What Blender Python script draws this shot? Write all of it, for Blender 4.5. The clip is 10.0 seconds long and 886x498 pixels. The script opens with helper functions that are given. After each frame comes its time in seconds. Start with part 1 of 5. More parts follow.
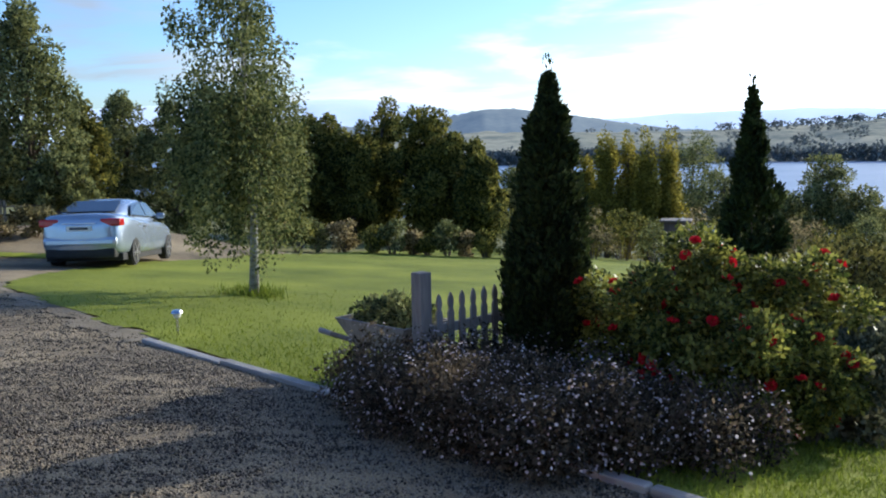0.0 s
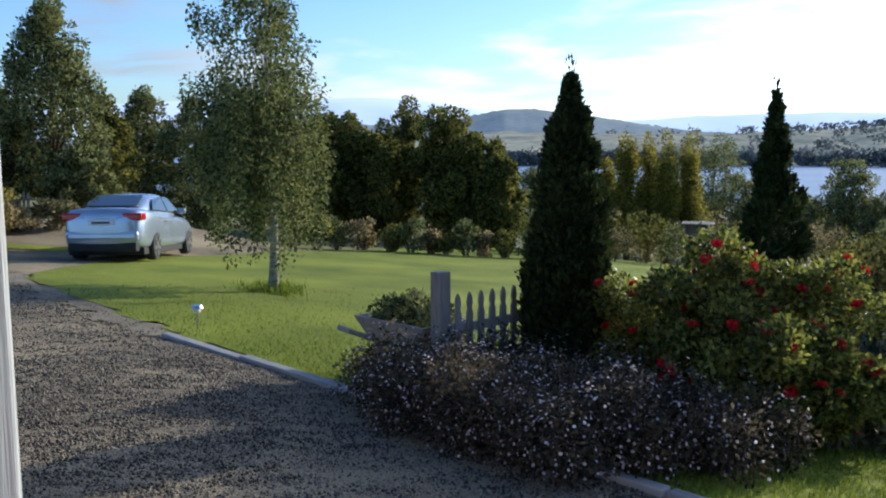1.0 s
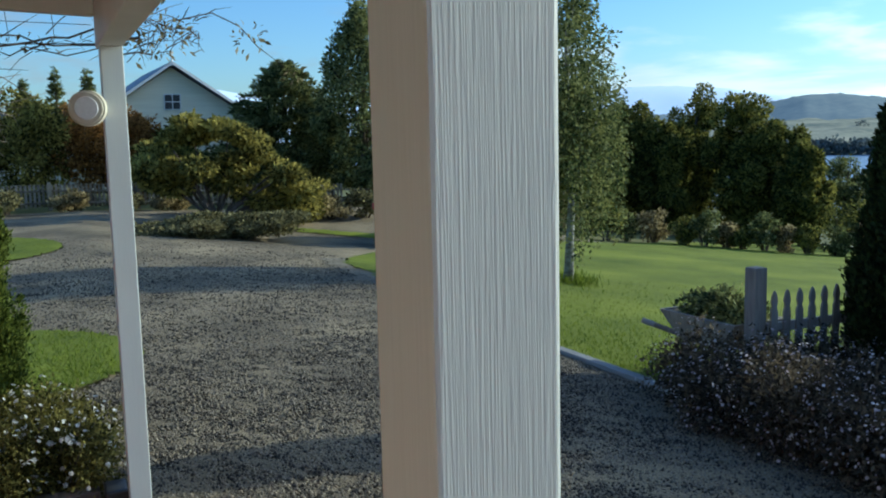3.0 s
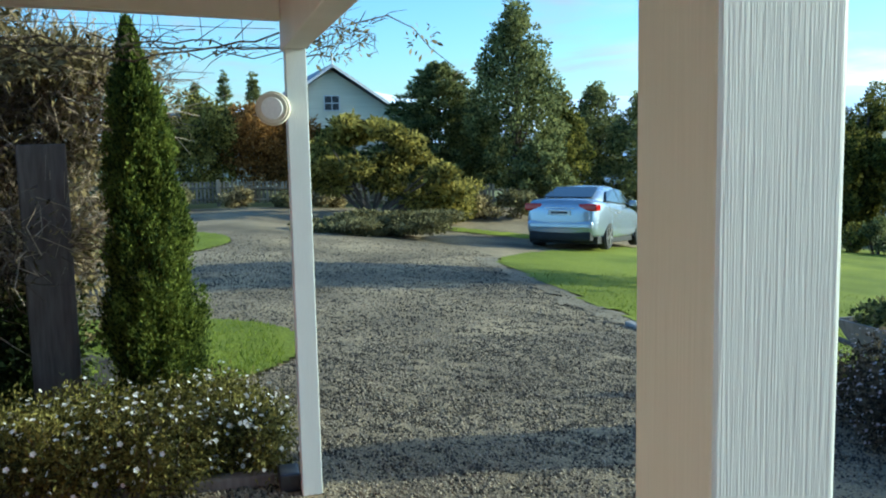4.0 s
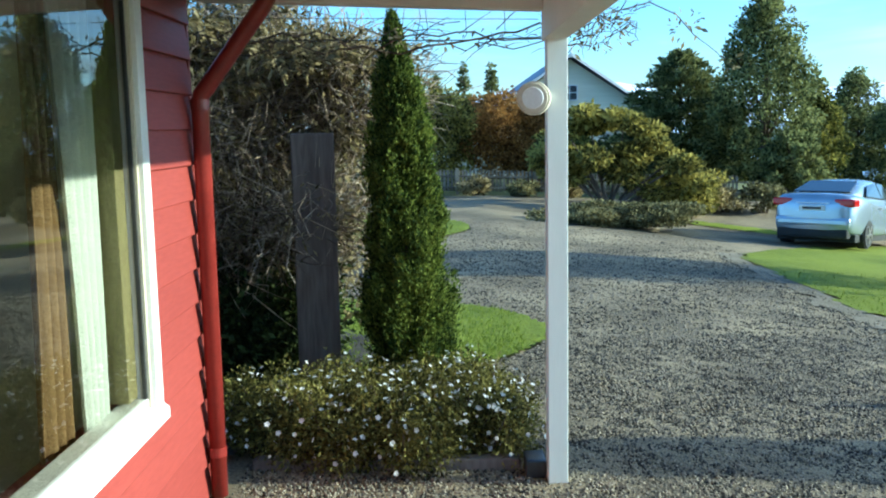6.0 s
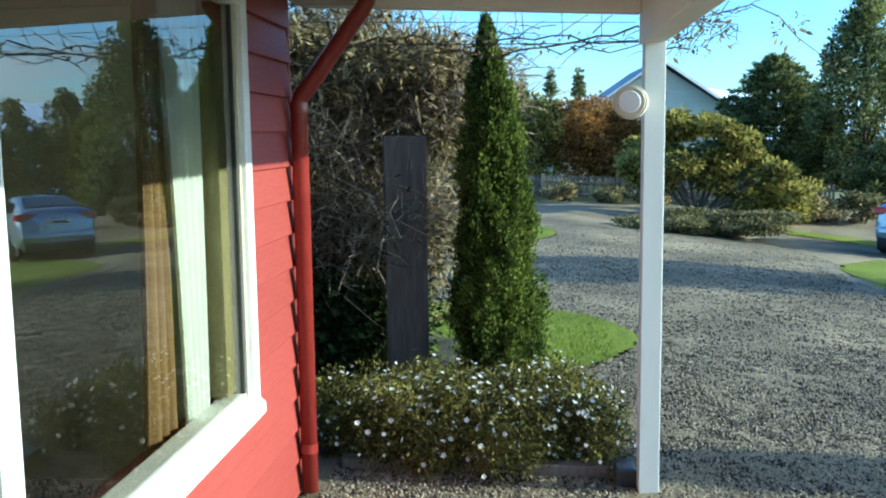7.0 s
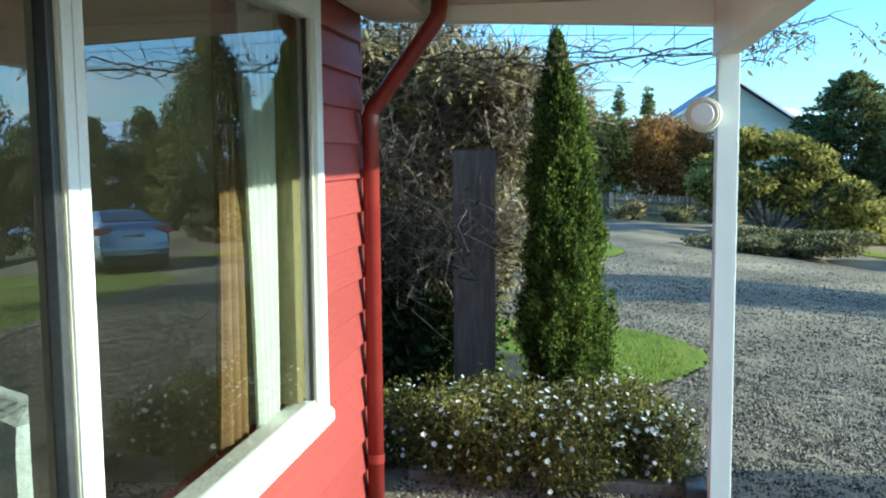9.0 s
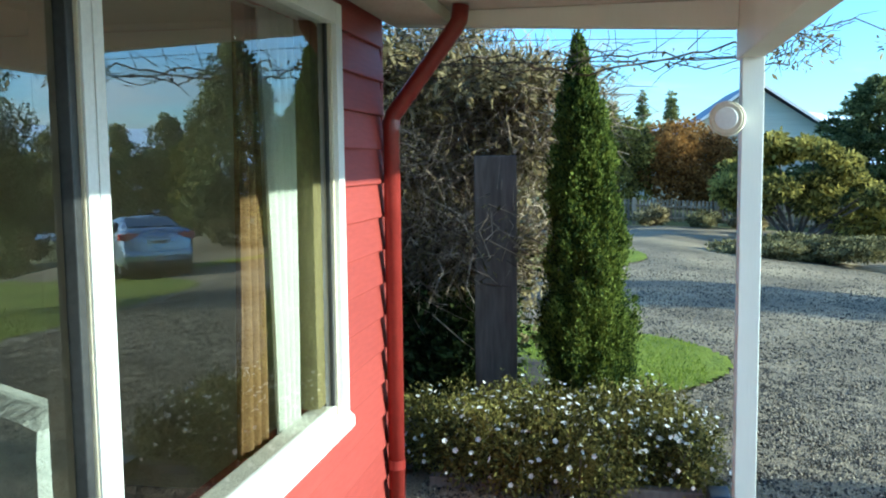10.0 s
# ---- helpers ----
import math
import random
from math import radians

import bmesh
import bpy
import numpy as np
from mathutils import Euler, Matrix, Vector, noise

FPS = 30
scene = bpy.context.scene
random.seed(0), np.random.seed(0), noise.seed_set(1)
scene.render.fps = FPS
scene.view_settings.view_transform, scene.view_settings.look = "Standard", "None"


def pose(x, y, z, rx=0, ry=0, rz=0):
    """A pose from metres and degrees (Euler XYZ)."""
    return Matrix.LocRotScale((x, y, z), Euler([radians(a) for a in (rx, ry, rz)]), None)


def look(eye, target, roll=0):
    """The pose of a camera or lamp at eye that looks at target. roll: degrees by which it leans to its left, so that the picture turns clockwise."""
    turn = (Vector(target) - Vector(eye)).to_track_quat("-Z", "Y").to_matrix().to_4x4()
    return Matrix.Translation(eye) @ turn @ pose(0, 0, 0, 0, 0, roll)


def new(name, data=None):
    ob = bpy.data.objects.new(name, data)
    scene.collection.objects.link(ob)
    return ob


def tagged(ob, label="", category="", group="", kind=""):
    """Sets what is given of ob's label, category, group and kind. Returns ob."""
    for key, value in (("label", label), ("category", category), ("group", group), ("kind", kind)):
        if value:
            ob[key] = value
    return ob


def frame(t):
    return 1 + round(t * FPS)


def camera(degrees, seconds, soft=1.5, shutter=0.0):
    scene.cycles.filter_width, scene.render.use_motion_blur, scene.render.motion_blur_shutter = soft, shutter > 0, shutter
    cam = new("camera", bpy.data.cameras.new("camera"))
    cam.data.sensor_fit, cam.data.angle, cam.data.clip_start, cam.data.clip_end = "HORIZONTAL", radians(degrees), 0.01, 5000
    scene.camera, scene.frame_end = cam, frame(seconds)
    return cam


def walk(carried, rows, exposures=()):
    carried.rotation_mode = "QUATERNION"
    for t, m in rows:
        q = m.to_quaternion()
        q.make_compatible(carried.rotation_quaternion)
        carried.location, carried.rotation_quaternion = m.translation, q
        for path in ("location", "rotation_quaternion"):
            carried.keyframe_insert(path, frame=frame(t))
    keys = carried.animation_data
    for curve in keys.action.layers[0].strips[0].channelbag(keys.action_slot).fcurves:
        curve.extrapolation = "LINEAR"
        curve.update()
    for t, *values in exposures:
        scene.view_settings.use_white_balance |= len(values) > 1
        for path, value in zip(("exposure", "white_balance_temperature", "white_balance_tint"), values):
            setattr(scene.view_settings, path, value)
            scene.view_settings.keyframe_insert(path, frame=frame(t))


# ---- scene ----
# The camera and its walk: seconds, place, yaw, pitch and roll.
cam = camera(51.5, 10.0, soft=2.0)
ROWS = [
    (0.0, 0.196, 0.326, 1.922, 47.54, -6.95, 1.15),
    (0.5, 0.189, 0.319, 1.919, 48.58, -7.12, 0.57),
    (1.0, 0.193, 0.313, 1.924, 48.79, -6.97, 0.38),
    (1.5, 0.195, 0.279, 1.932, 51.49, -7.07, 0.51),
    (2.0, 0.188, 0.229, 1.937, 56.34, -7.48, 0.90),
    (2.5, 0.172, 0.177, 1.944, 60.85, -7.33, 1.37),
    (3.0, 0.127, 0.116, 1.936, 66.34, -7.28, 1.28),
    (3.2, 0.124, 0.098, 1.936, 68.50, -7.23, 1.42),
    (4.3, 0.096, -0.024, 1.931, 78.33, -7.19, 1.63),
    (4.5, 0.087, -0.038, 1.939, 80.14, -7.35, 2.16),
    (5.0, 0.081, -0.062, 1.929, 82.05, -7.44, 1.67),
    (5.5, 0.092, -0.093, 1.933, 86.13, -7.28, 1.26),
    (5.7, 0.093, -0.105, 1.934, 87.80, -7.34, 1.18),
    (7.0, 0.103, -0.173, 1.925, 95.19, -6.99, 0.69),
    (7.5, 0.103, -0.177, 1.911, 97.30, -6.67, 0.51),
    (8.0, 0.106, -0.180, 1.902, 98.28, -6.45, 0.65),
    (8.5, 0.116, -0.183, 1.905, 98.31, -6.38, 0.29),
    (9.0, 0.117, -0.186, 1.891, 99.33, -5.77, 0.52),
    (9.5, 0.119, -0.187, 1.880, 99.77, -6.26, 0.20),
    (10.0, 0.099, -0.182, 1.888, 100.72, -5.41, 0.65),
]
walk(cam, [(t, pose(x, y, z, 90 + pitch, roll, yaw)) for t, x, y, z, yaw, pitch, roll in ROWS],
     [(0.0, 0.2, 6200, 10), (1.5, -0.04, 6200, 7), (2.5, -0.3, 5950, -5), (3.2, 0.0, 5700, -6), (4.5, 0.68, 5850, -14), (6.0, 0.8, 5500, -13), (8.0, 0.94, 5400, -12), (10.0, 0.98, 5400, -12)])

# Light: a low sun over the lake and a blue sky with broken cloud round it.
SUN_YAW, SUN_UP = radians(-3.0), radians(17.0)
sun_way = Vector((-math.sin(SUN_YAW) * math.cos(SUN_UP), math.cos(SUN_YAW) * math.cos(SUN_UP), math.sin(SUN_UP)))
sun = new("sun", bpy.data.lights.new("sun", "SUN"))
sun.data.energy, sun.data.angle, sun.data.color = 5.0, radians(0.6), (1.0, 0.92, 0.76)
sun.matrix_world = look(sun_way * 50, (0, 0, 0))

world = bpy.data.worlds.new("world")
scene.world = world
world.use_nodes = True
wt = world.node_tree
wt.nodes.clear()


def wnode(kind, operation=""):
    n = wt.nodes.new(kind)
    if operation:
        n.operation = operation
    return n


def sky():
    link = wt.links.new
    out, bg = wnode("ShaderNodeOutputWorld"), wnode("ShaderNodeBackground")
    tex = wnode("ShaderNodeTexSky")
    tex.sky_type, tex.sun_disc, tex.sun_elevation, tex.sun_rotation = "NISHITA", False, SUN_UP, -SUN_YAW
    tex.dust_density, tex.ozone_density, tex.air_density = 0.6, 2.5, 1.0
    co = wnode("ShaderNodeTexCoord")
    split = wnode("ShaderNodeSeparateXYZ")
    link(co.outputs["Generated"], split.inputs[0])
    # cloud sheets: the direction laid on a flat layer overhead
    lift = wnode("ShaderNodeMath", operation="ADD")
    link(split.outputs[2], lift.inputs[0])
    lift.inputs[1].default_value = 0.12
    flat = wnode("ShaderNodeVectorMath", operation="DIVIDE")
    link(co.outputs["Generated"], flat.inputs[0])
    trio = wnode("ShaderNodeCombineXYZ")
    for k in range(3):
        link(lift.outputs[0], trio.inputs[k])
    link(trio.outputs[0], flat.inputs[1])
    clouds = wnode("ShaderNodeTexNoise")
    link(flat.outputs[0], clouds.inputs["Vector"])
    clouds.inputs["Scale"].default_value, clouds.inputs["Detail"].default_value = 0.9, 8
    clouds.inputs["Roughness"].default_value, clouds.inputs["Distortion"].default_value = 0.52, 0.3
    # the nearer the sun, the more cloud
    near = wnode("ShaderNodeVectorMath", operation="DOT_PRODUCT")
    link(co.outputs["Generated"], near.inputs[0])
    near.inputs[1].default_value = sun_way
    ramp_s = wnode("ShaderNodeMapRange")
    link(near.outputs["Value"], ramp_s.inputs[0])
    for k, v in zip(range(1, 5), (0.62, 0.97, 0.0, 0.19)):
        ramp_s.inputs[k].default_value = v
    add = wnode("ShaderNodeMath", operation="ADD")
    link(clouds.outputs[0], add.inputs[0])
    link(ramp_s.outputs[0], add.inputs[1])
    low = wnode("ShaderNodeMapRange")
    link(split.outputs[2], low.inputs[0])
    for k, v in zip(range(1, 5), (0.0, 0.14, 0.17, 0.0)):
        low.inputs[k].default_value = v
    add2 = wnode("ShaderNodeMath", operation="ADD")
    link(add.outputs[0], add2.inputs[0])
    link(low.outputs[0], add2.inputs[1])
    cover = wnode("ShaderNodeMapRange")
    cover.interpolation_type = "SMOOTHSTEP"
    link(add2.outputs[0], cover.inputs[0])
    for k, v in zip(range(1, 5), (0.56, 0.78, 0.0, 0.9)):
        cover.inputs[k].default_value = v
    glow = wnode("ShaderNodeMapRange")
    link(near.outputs["Value"], glow.inputs[0])
    for k, v in zip(range(1, 5), (0.35, 0.99, 4.2, 20.0)):
        glow.inputs[k].default_value = v
    tint = wnode("ShaderNodeVectorMath", operation="SCALE")
    tint.inputs[0].default_value = (0.90, 0.97, 1.09)
    link(glow.outputs[0], tint.inputs["Scale"])
    deep = wnode("ShaderNodeVectorMath", operation="MULTIPLY")
    link(tex.outputs[0], deep.inputs[0])
    deep.inputs[1].default_value = (1.05, 1.32, 1.8)
    mix = wnode("ShaderNodeMix")
    mix.data_type = "RGBA"
    link(cover.outputs[0], mix.inputs[0])
    link(deep.outputs[0], mix.inputs[6])
    link(tint.outputs[0], mix.inputs[7])
    link(mix.outputs[2], bg.inputs[0])
    bg.inputs[1].default_value = 0.12
    link(bg.outputs[0], out.inputs[0])


sky()


# ---------------------------------------------------------------- materials
def material(name, dark, light, scale=8.0, rough=0.7, bump=0.2, fine=60.0, metal=0.0, stretch=(1, 1, 1), island=0.0, spec=0.5, depth=0.01, object_random=0.0, coords="Object"):
    """Two scales of variation between two colours, with fine relief."""
    m = bpy.data.materials.new(name)
    m.use_nodes = True
    nt = m.node_tree
    link, b = nt.links.new, nt.nodes["Principled BSDF"]
    co, mp = nt.nodes.new("ShaderNodeTexCoord"), nt.nodes.new("ShaderNodeMapping")
    link(co.outputs[coords], mp.inputs[0])
    mp.inputs["Scale"].default_value = stretch
    big, small = nt.nodes.new("ShaderNodeTexNoise"), nt.nodes.new("ShaderNodeTexNoise")
    for n, s in ((big, scale), (small, fine)):
        link(mp.outputs[0], n.inputs["Vector"])
        n.inputs["Scale"].default_value, n.inputs["Detail"].default_value = s, 4
    mixer = nt.nodes.new("ShaderNodeMath")
    mixer.operation = "ADD"
    half = nt.nodes.new("ShaderNodeMath")
    half.operation = "MULTIPLY_ADD"
    link(small.outputs[0], half.inputs[0])
    half.inputs[1].default_value, half.inputs[2].default_value = 0.7, -0.35
    link(big.outputs[0], mixer.inputs[0])
    link(half.outputs[0], mixer.inputs[1])
    last = mixer.outputs[0]
    for amount, kind, socket in ((island, "ShaderNodeNewGeometry", "Random Per Island"), (object_random, "ShaderNodeObjectInfo", "Random")):
        if amount:
            g, ad = nt.nodes.new(kind), nt.nodes.new("ShaderNodeMath")
            sc = nt.nodes.new("ShaderNodeMath")
            sc.operation = "MULTIPLY_ADD"
            link(g.outputs[socket], sc.inputs[0])
            sc.inputs[1].default_value, sc.inputs[2].default_value = amount, -amount / 2
            ad.operation = "ADD"
            link(last, ad.inputs[0])
            link(sc.outputs[0], ad.inputs[1])
            last = ad.outputs[0]
    ramp = nt.nodes.new("ShaderNodeValToRGB")
    link(last, ramp.inputs[0])
    ramp.color_ramp.elements[0].position, ramp.color_ramp.elements[1].position = 0.25, 0.75
    ramp.color_ramp.elements[0].color, ramp.color_ramp.elements[1].color = (*dark, 1), (*light, 1)
    link(ramp.outputs[0], b.inputs["Base Color"])
    b.inputs["Roughness"].default_value, b.inputs["Metallic"].default_value = rough, metal
    b.inputs["Specular IOR Level"].default_value = spec
    if bump:
        bp = nt.nodes.new("ShaderNodeBump")
        bp.inputs["Strength"].default_value, bp.inputs["Distance"].default_value = bump, depth
        link(small.outputs[0], bp.inputs["Height"])
        link(bp.outputs[0], b.inputs["Normal"])
    return m


def leaf_material(name, dark, light, through_light=0.35, rough=0.75, scale=1.5):
    """Leaves that vary one by one and let light through."""
    m = material(name, dark, light, scale=scale, rough=rough, bump=0, fine=20, island=0.7, spec=0.12)
    nt = m.node_tree
    b = nt.nodes["Principled BSDF"]
    tr, mx = nt.nodes.new("ShaderNodeBsdfTranslucent"), nt.nodes.new("ShaderNodeMixShader")
    ramp = next(n for n in nt.nodes if n.type == "VALTORGB")
    nt.links.new(ramp.outputs[0], tr.inputs[0])
    nt.links.new(b.outputs[0], mx.inputs[1])
    nt.links.new(tr.outputs[0], mx.inputs[2])
    mx.inputs[0].default_value = through_light
    nt.links.new(mx.outputs[0], nt.nodes["Material Output"].inputs[0])
    return m


def glass_material(name, tint=(1, 1, 1), rough=0.0):
    m = bpy.data.materials.new(name)
    m.use_nodes = True
    nt = m.node_tree
    nt.nodes.clear()
    out, mx = nt.nodes.new("ShaderNodeOutputMaterial"), nt.nodes.new("ShaderNodeMixShader")
    gl, tp, fr = nt.nodes.new("ShaderNodeBsdfGlossy"), nt.nodes.new("ShaderNodeBsdfTransparent"), nt.nodes.new("ShaderNodeFresnel")
    gl.inputs["Roughness"].default_value = rough
    tp.inputs[0].default_value = (*tint, 1)
    fr.inputs[0].default_value = 3.0
    nt.links.new(fr.outputs[0], mx.inputs[0])
    nt.links.new(tp.outputs[0], mx.inputs[1])
    nt.links.new(gl.outputs[0], mx.inputs[2])
    nt.links.new(mx.outputs[0], out.inputs[0])
    return m


M_GRAVEL = material("gravel", (0.07, 0.052, 0.030), (0.40, 0.31, 0.18), scale=0.6, rough=0.9, bump=0.9, fine=55, depth=0.02)
M_STONE = material("gravel_stone", (0.036, 0.030, 0.022), (0.29, 0.24, 0.17), scale=1.0, rough=0.85, bump=0, fine=30, island=0.9)
M_GRASS = material("lawn_grass", (0.10, 0.13, 0.014), (0.27, 0.30, 0.037), scale=0.45, rough=0.9, bump=0.6, fine=35, depth=0.03, spec=0.2)
M_BLADE = leaf_material("grass_blade", (0.09, 0.13, 0.014), (0.25, 0.30, 0.04), 0.4, scale=0.5)
M_MEADOW = material("meadow", (0.07, 0.08, 0.025), (0.2, 0.19, 0.07), scale=0.03, rough=0.95, bump=0.3, fine=1.0, depth=0.1, spec=0.2)
M_SOIL = material("dark_soil", (0.02, 0.014, 0.01), (0.06, 0.045, 0.03), scale=4, rough=0.95, bump=0.7, fine=40)
M_WHITE = material("white_paint", (0.70, 0.69, 0.66), (0.82, 0.81, 0.78), scale=5, rough=0.5, bump=0.12, fine=70)
M_POST = material("grained_cream_paint", (0.71, 0.715, 0.655), (0.79, 0.795, 0.74), scale=3, rough=0.55, bump=0.42, fine=420, stretch=(1, 1, 0.022), depth=0.0025)
M_CREAM = material("cream_paint", (0.52, 0.46, 0.34), (0.66, 0.6, 0.47), scale=4, rough=0.55, bump=0.1, fine=60)
M_STILE = material("varnished_stile", (0.22, 0.19, 0.09), (0.34, 0.30, 0.16), scale=5, rough=0.5, bump=0.1, fine=60, stretch=(1, 1, 0.1))
M_SOFFIT = material("soffit_paint", (0.5, 0.48, 0.42), (0.66, 0.64, 0.58), scale=3, rough=0.7, bump=0.1, fine=50)
M_RED = material("red_weatherboard_paint", (0.25, 0.036, 0.028), (0.34, 0.056, 0.043), scale=2.5, rough=0.55, bump=0.15, fine=60, stretch=(0.15, 1, 1), object_random=0.25)
M_REDPIPE = material("red_pipe_paint", (0.19, 0.02, 0.016), (0.26, 0.032, 0.025), scale=5, rough=0.3, bump=0.05, fine=60)
M_GLASS = glass_material("window_glass", (0.8, 0.82, 0.78))
M_CLEAR = bpy.data.materials.new("clear_glass_back")
M_CLEAR.use_nodes = True
M_CLEAR.node_tree.nodes.clear()
M_CLEAR.node_tree.links.new(M_CLEAR.node_tree.nodes.new("ShaderNodeBsdfTransparent").outputs[0], M_CLEAR.node_tree.nodes.new("ShaderNodeOutputMaterial").inputs[0])
M_DARKFRAME = material("dark_sash", (0.02, 0.02, 0.022), (0.05, 0.05, 0.05), scale=5, rough=0.4, bump=0.05)
M_GREYWOOD = material("weathered_timber", (0.16, 0.135, 0.115), (0.34, 0.30, 0.26), scale=3, rough=0.85, bump=0.5, fine=40, stretch=(1, 1, 0.12), object_random=0.3)
M_DARKWOOD = material("dark_weathered_timber", (0.085, 0.064, 0.054), (0.20, 0.16, 0.135), scale=3, rough=0.9, bump=0.5, fine=40, stretch=(1, 1, 0.12))
M_SLEEPER = material("sleeper_timber", (0.24, 0.23, 0.215), (0.46, 0.44, 0.41), scale=2, rough=0.85, bump=0.5, fine=40, stretch=(0.1, 1, 1), object_random=0.3)
M_PALING = material("fence_paling", (0.17, 0.135, 0.09), (0.38, 0.31, 0.22), scale=2, rough=0.9, bump=0.4, fine=30, object_random=0.5)
M_BARK = material("brown_bark", (0.05, 0.035, 0.025), (0.16, 0.12, 0.09), scale=6, rough=0.9, bump=0.7, fine=40, stretch=(1, 1, 0.25))
M_TWIG = material("grey_twig", (0.10, 0.072, 0.052), (0.50, 0.39, 0.28), scale=6, rough=0.85, bump=0.2, fine=40, island=0.6)
M_BIRCHBARK = material("birch_bark", (0.08, 0.07, 0.06), (0.46, 0.44, 0.40), scale=9, rough=0.75, bump=0.3, fine=30, stretch=(1, 1, 2.5))
L_BIRCH = leaf_material("birch_leaf", (0.035, 0.055, 0.02), (0.26, 0.27, 0.10), 0.4)
L_DARK = leaf_material("dark_leaf", (0.05, 0.065, 0.026), (0.31, 0.32, 0.12), 0.4)
L_FOREST = leaf_material("broad_leaf", (0.035, 0.05, 0.014), (0.33, 0.30, 0.07), 0.4, scale=0.4)
L_POPLAR = leaf_material("poplar_leaf", (0.13, 0.12, 0.02), (0.42, 0.36, 0.07), 0.45, scale=0.6)
# the dark conifer colour also paints shade at the twiggy shrub's foot
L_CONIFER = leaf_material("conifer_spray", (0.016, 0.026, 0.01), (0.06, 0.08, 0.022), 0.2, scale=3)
L_GREENCON = leaf_material("green_conifer_spray", (0.022, 0.040, 0.009), (0.21, 0.25, 0.045), 0.35, scale=3)
L_DAISY = leaf_material("daisy_leaf", (0.03, 0.032, 0.010), (0.25, 0.22, 0.06), 0.3, scale=4)
L_ROSE = leaf_material("rose_leaf", (0.045, 0.065, 0.014), (0.32, 0.32, 0.07), 0.5, scale=3)
for _m, _r, _s in ((L_ROSE, 0.45, 0.25),):
    _m.node_tree.nodes["Principled BSDF"].inputs["Roughness"].default_value = _r
    _m.node_tree.nodes["Principled BSDF"].inputs["Specular IOR Level"].default_value = _s
L_OLIVE = leaf_material("olive_leaf", (0.09, 0.075, 0.034), (0.46, 0.37, 0.19), 0.48, scale=2)
L_GOLD = leaf_material("gold_green_leaf", (0.06, 0.062, 0.018), (0.46, 0.39, 0.10), 0.45, scale=0.9)
L_RUST = leaf_material("rust_leaf", (0.12, 0.065, 0.02), (0.42, 0.22, 0.065), 0.4, scale=1)
L_GREY = leaf_material("grey_green_leaf", (0.06, 0.07, 0.04), (0.2, 0.2, 0.12), 0.3, scale=3)
L_HEATH = leaf_material("heath_leaf", (0.07, 0.068, 0.03), (0.32, 0.28, 0.13), 0.35, scale=2)
L_BED = leaf_material("bronze_leaf", (0.034, 0.030, 0.022), (0.17, 0.135, 0.09), 0.4, scale=3)
L_RED = leaf_material("rose_petal", (0.48, 0.01, 0.018), (0.78, 0.03, 0.045), 0.3)
L_PETAL = leaf_material("daisy_petal", (0.76, 0.74, 0.70), (0.88, 0.86, 0.84), 0.4)
M_PINKPETAL = leaf_material("daisy_bud", (0.45, 0.36, 0.38), (0.82, 0.74, 0.75), 0.4)


# ---------------------------------------------------------------- builders
def mesh_of(name, bm, mat, smooth=False):
    me = bpy.data.meshes.new(name)
    bm.to_mesh(me)
    bm.free()
    me.materials.append(mat)
    if smooth:
        me.shade_smooth()
    return me


def part(name, bm, mat, parent=None, label="", smooth=False):
    ob = new(name, mesh_of(name, bm, mat, smooth))
    if parent:
        ob.parent = parent
    if label:
        ob["label"] = label
    return ob


def raw(name, verts, faces, mat, parent=None, smooth=False, kind=""):
    """A mesh from arrays: verts (n, 3), faces (m, k)."""
    me = bpy.data.meshes.new(name)
    verts, faces = np.asarray(verts, np.float32), np.asarray(faces, np.int32)
    n, k = faces.shape
    me.vertices.add(len(verts))
    me.vertices.foreach_set("co", verts.ravel())
    me.loops.add(n * k)
    me.loops.foreach_set("vertex_index", faces.ravel())
    me.polygons.add(n)
    me.polygons.foreach_set("loop_start", np.arange(n, dtype=np.int32) * k)
    me.update(calc_edges=True)
    me.materials.append(mat)
    if smooth:
        me.shade_smooth()
    ob = new(name, me)
    if parent:
        ob.parent = parent
    if kind:
        ob["kind"] = kind
    return ob


def empty(name, x=0, y=0, z=0, rz=0, label="", category="", group="", kind=""):
    ob = new(name)
    ob.empty_display_size = 0.1
    ob.matrix_world = pose(x, y, z, 0, 0, rz)
    return tagged(ob, label, category, group, kind)


def box(bm, x0, y0, z0, x1, y1, z1, bevel=0.0):
    made = bmesh.ops.create_cube(bm, size=1.0, matrix=Matrix.Translation(((x0 + x1) / 2, (y0 + y1) / 2, (z0 + z1) / 2)) @ Matrix.Diagonal((x1 - x0, y1 - y0, z1 - z0, 1)))
    if bevel:
        edges = {e for v in made["verts"] for e in v.link_edges}
        bmesh.ops.bevel(bm, geom=list(edges), offset=bevel, segments=2, affect="EDGES", profile=0.6)
    return bm


def boxed(name, dims, mat, parent=None, bevel=0.004, label=""):
    return part(name, box(bmesh.new(), *dims, bevel=bevel), mat, parent, label)


def rod(bm, a, b, r0, r1=None, sides=8):
    a, b = Vector(a), Vector(b)
    d = b - a
    m = Matrix.Translation((a + b) / 2) @ d.to_track_quat("Z", "Y").to_matrix().to_4x4()
    bmesh.ops.create_cone(bm, cap_ends=True, segments=sides, radius1=r0, radius2=r0 if r1 is None else r1, depth=d.length, matrix=m)
    return bm


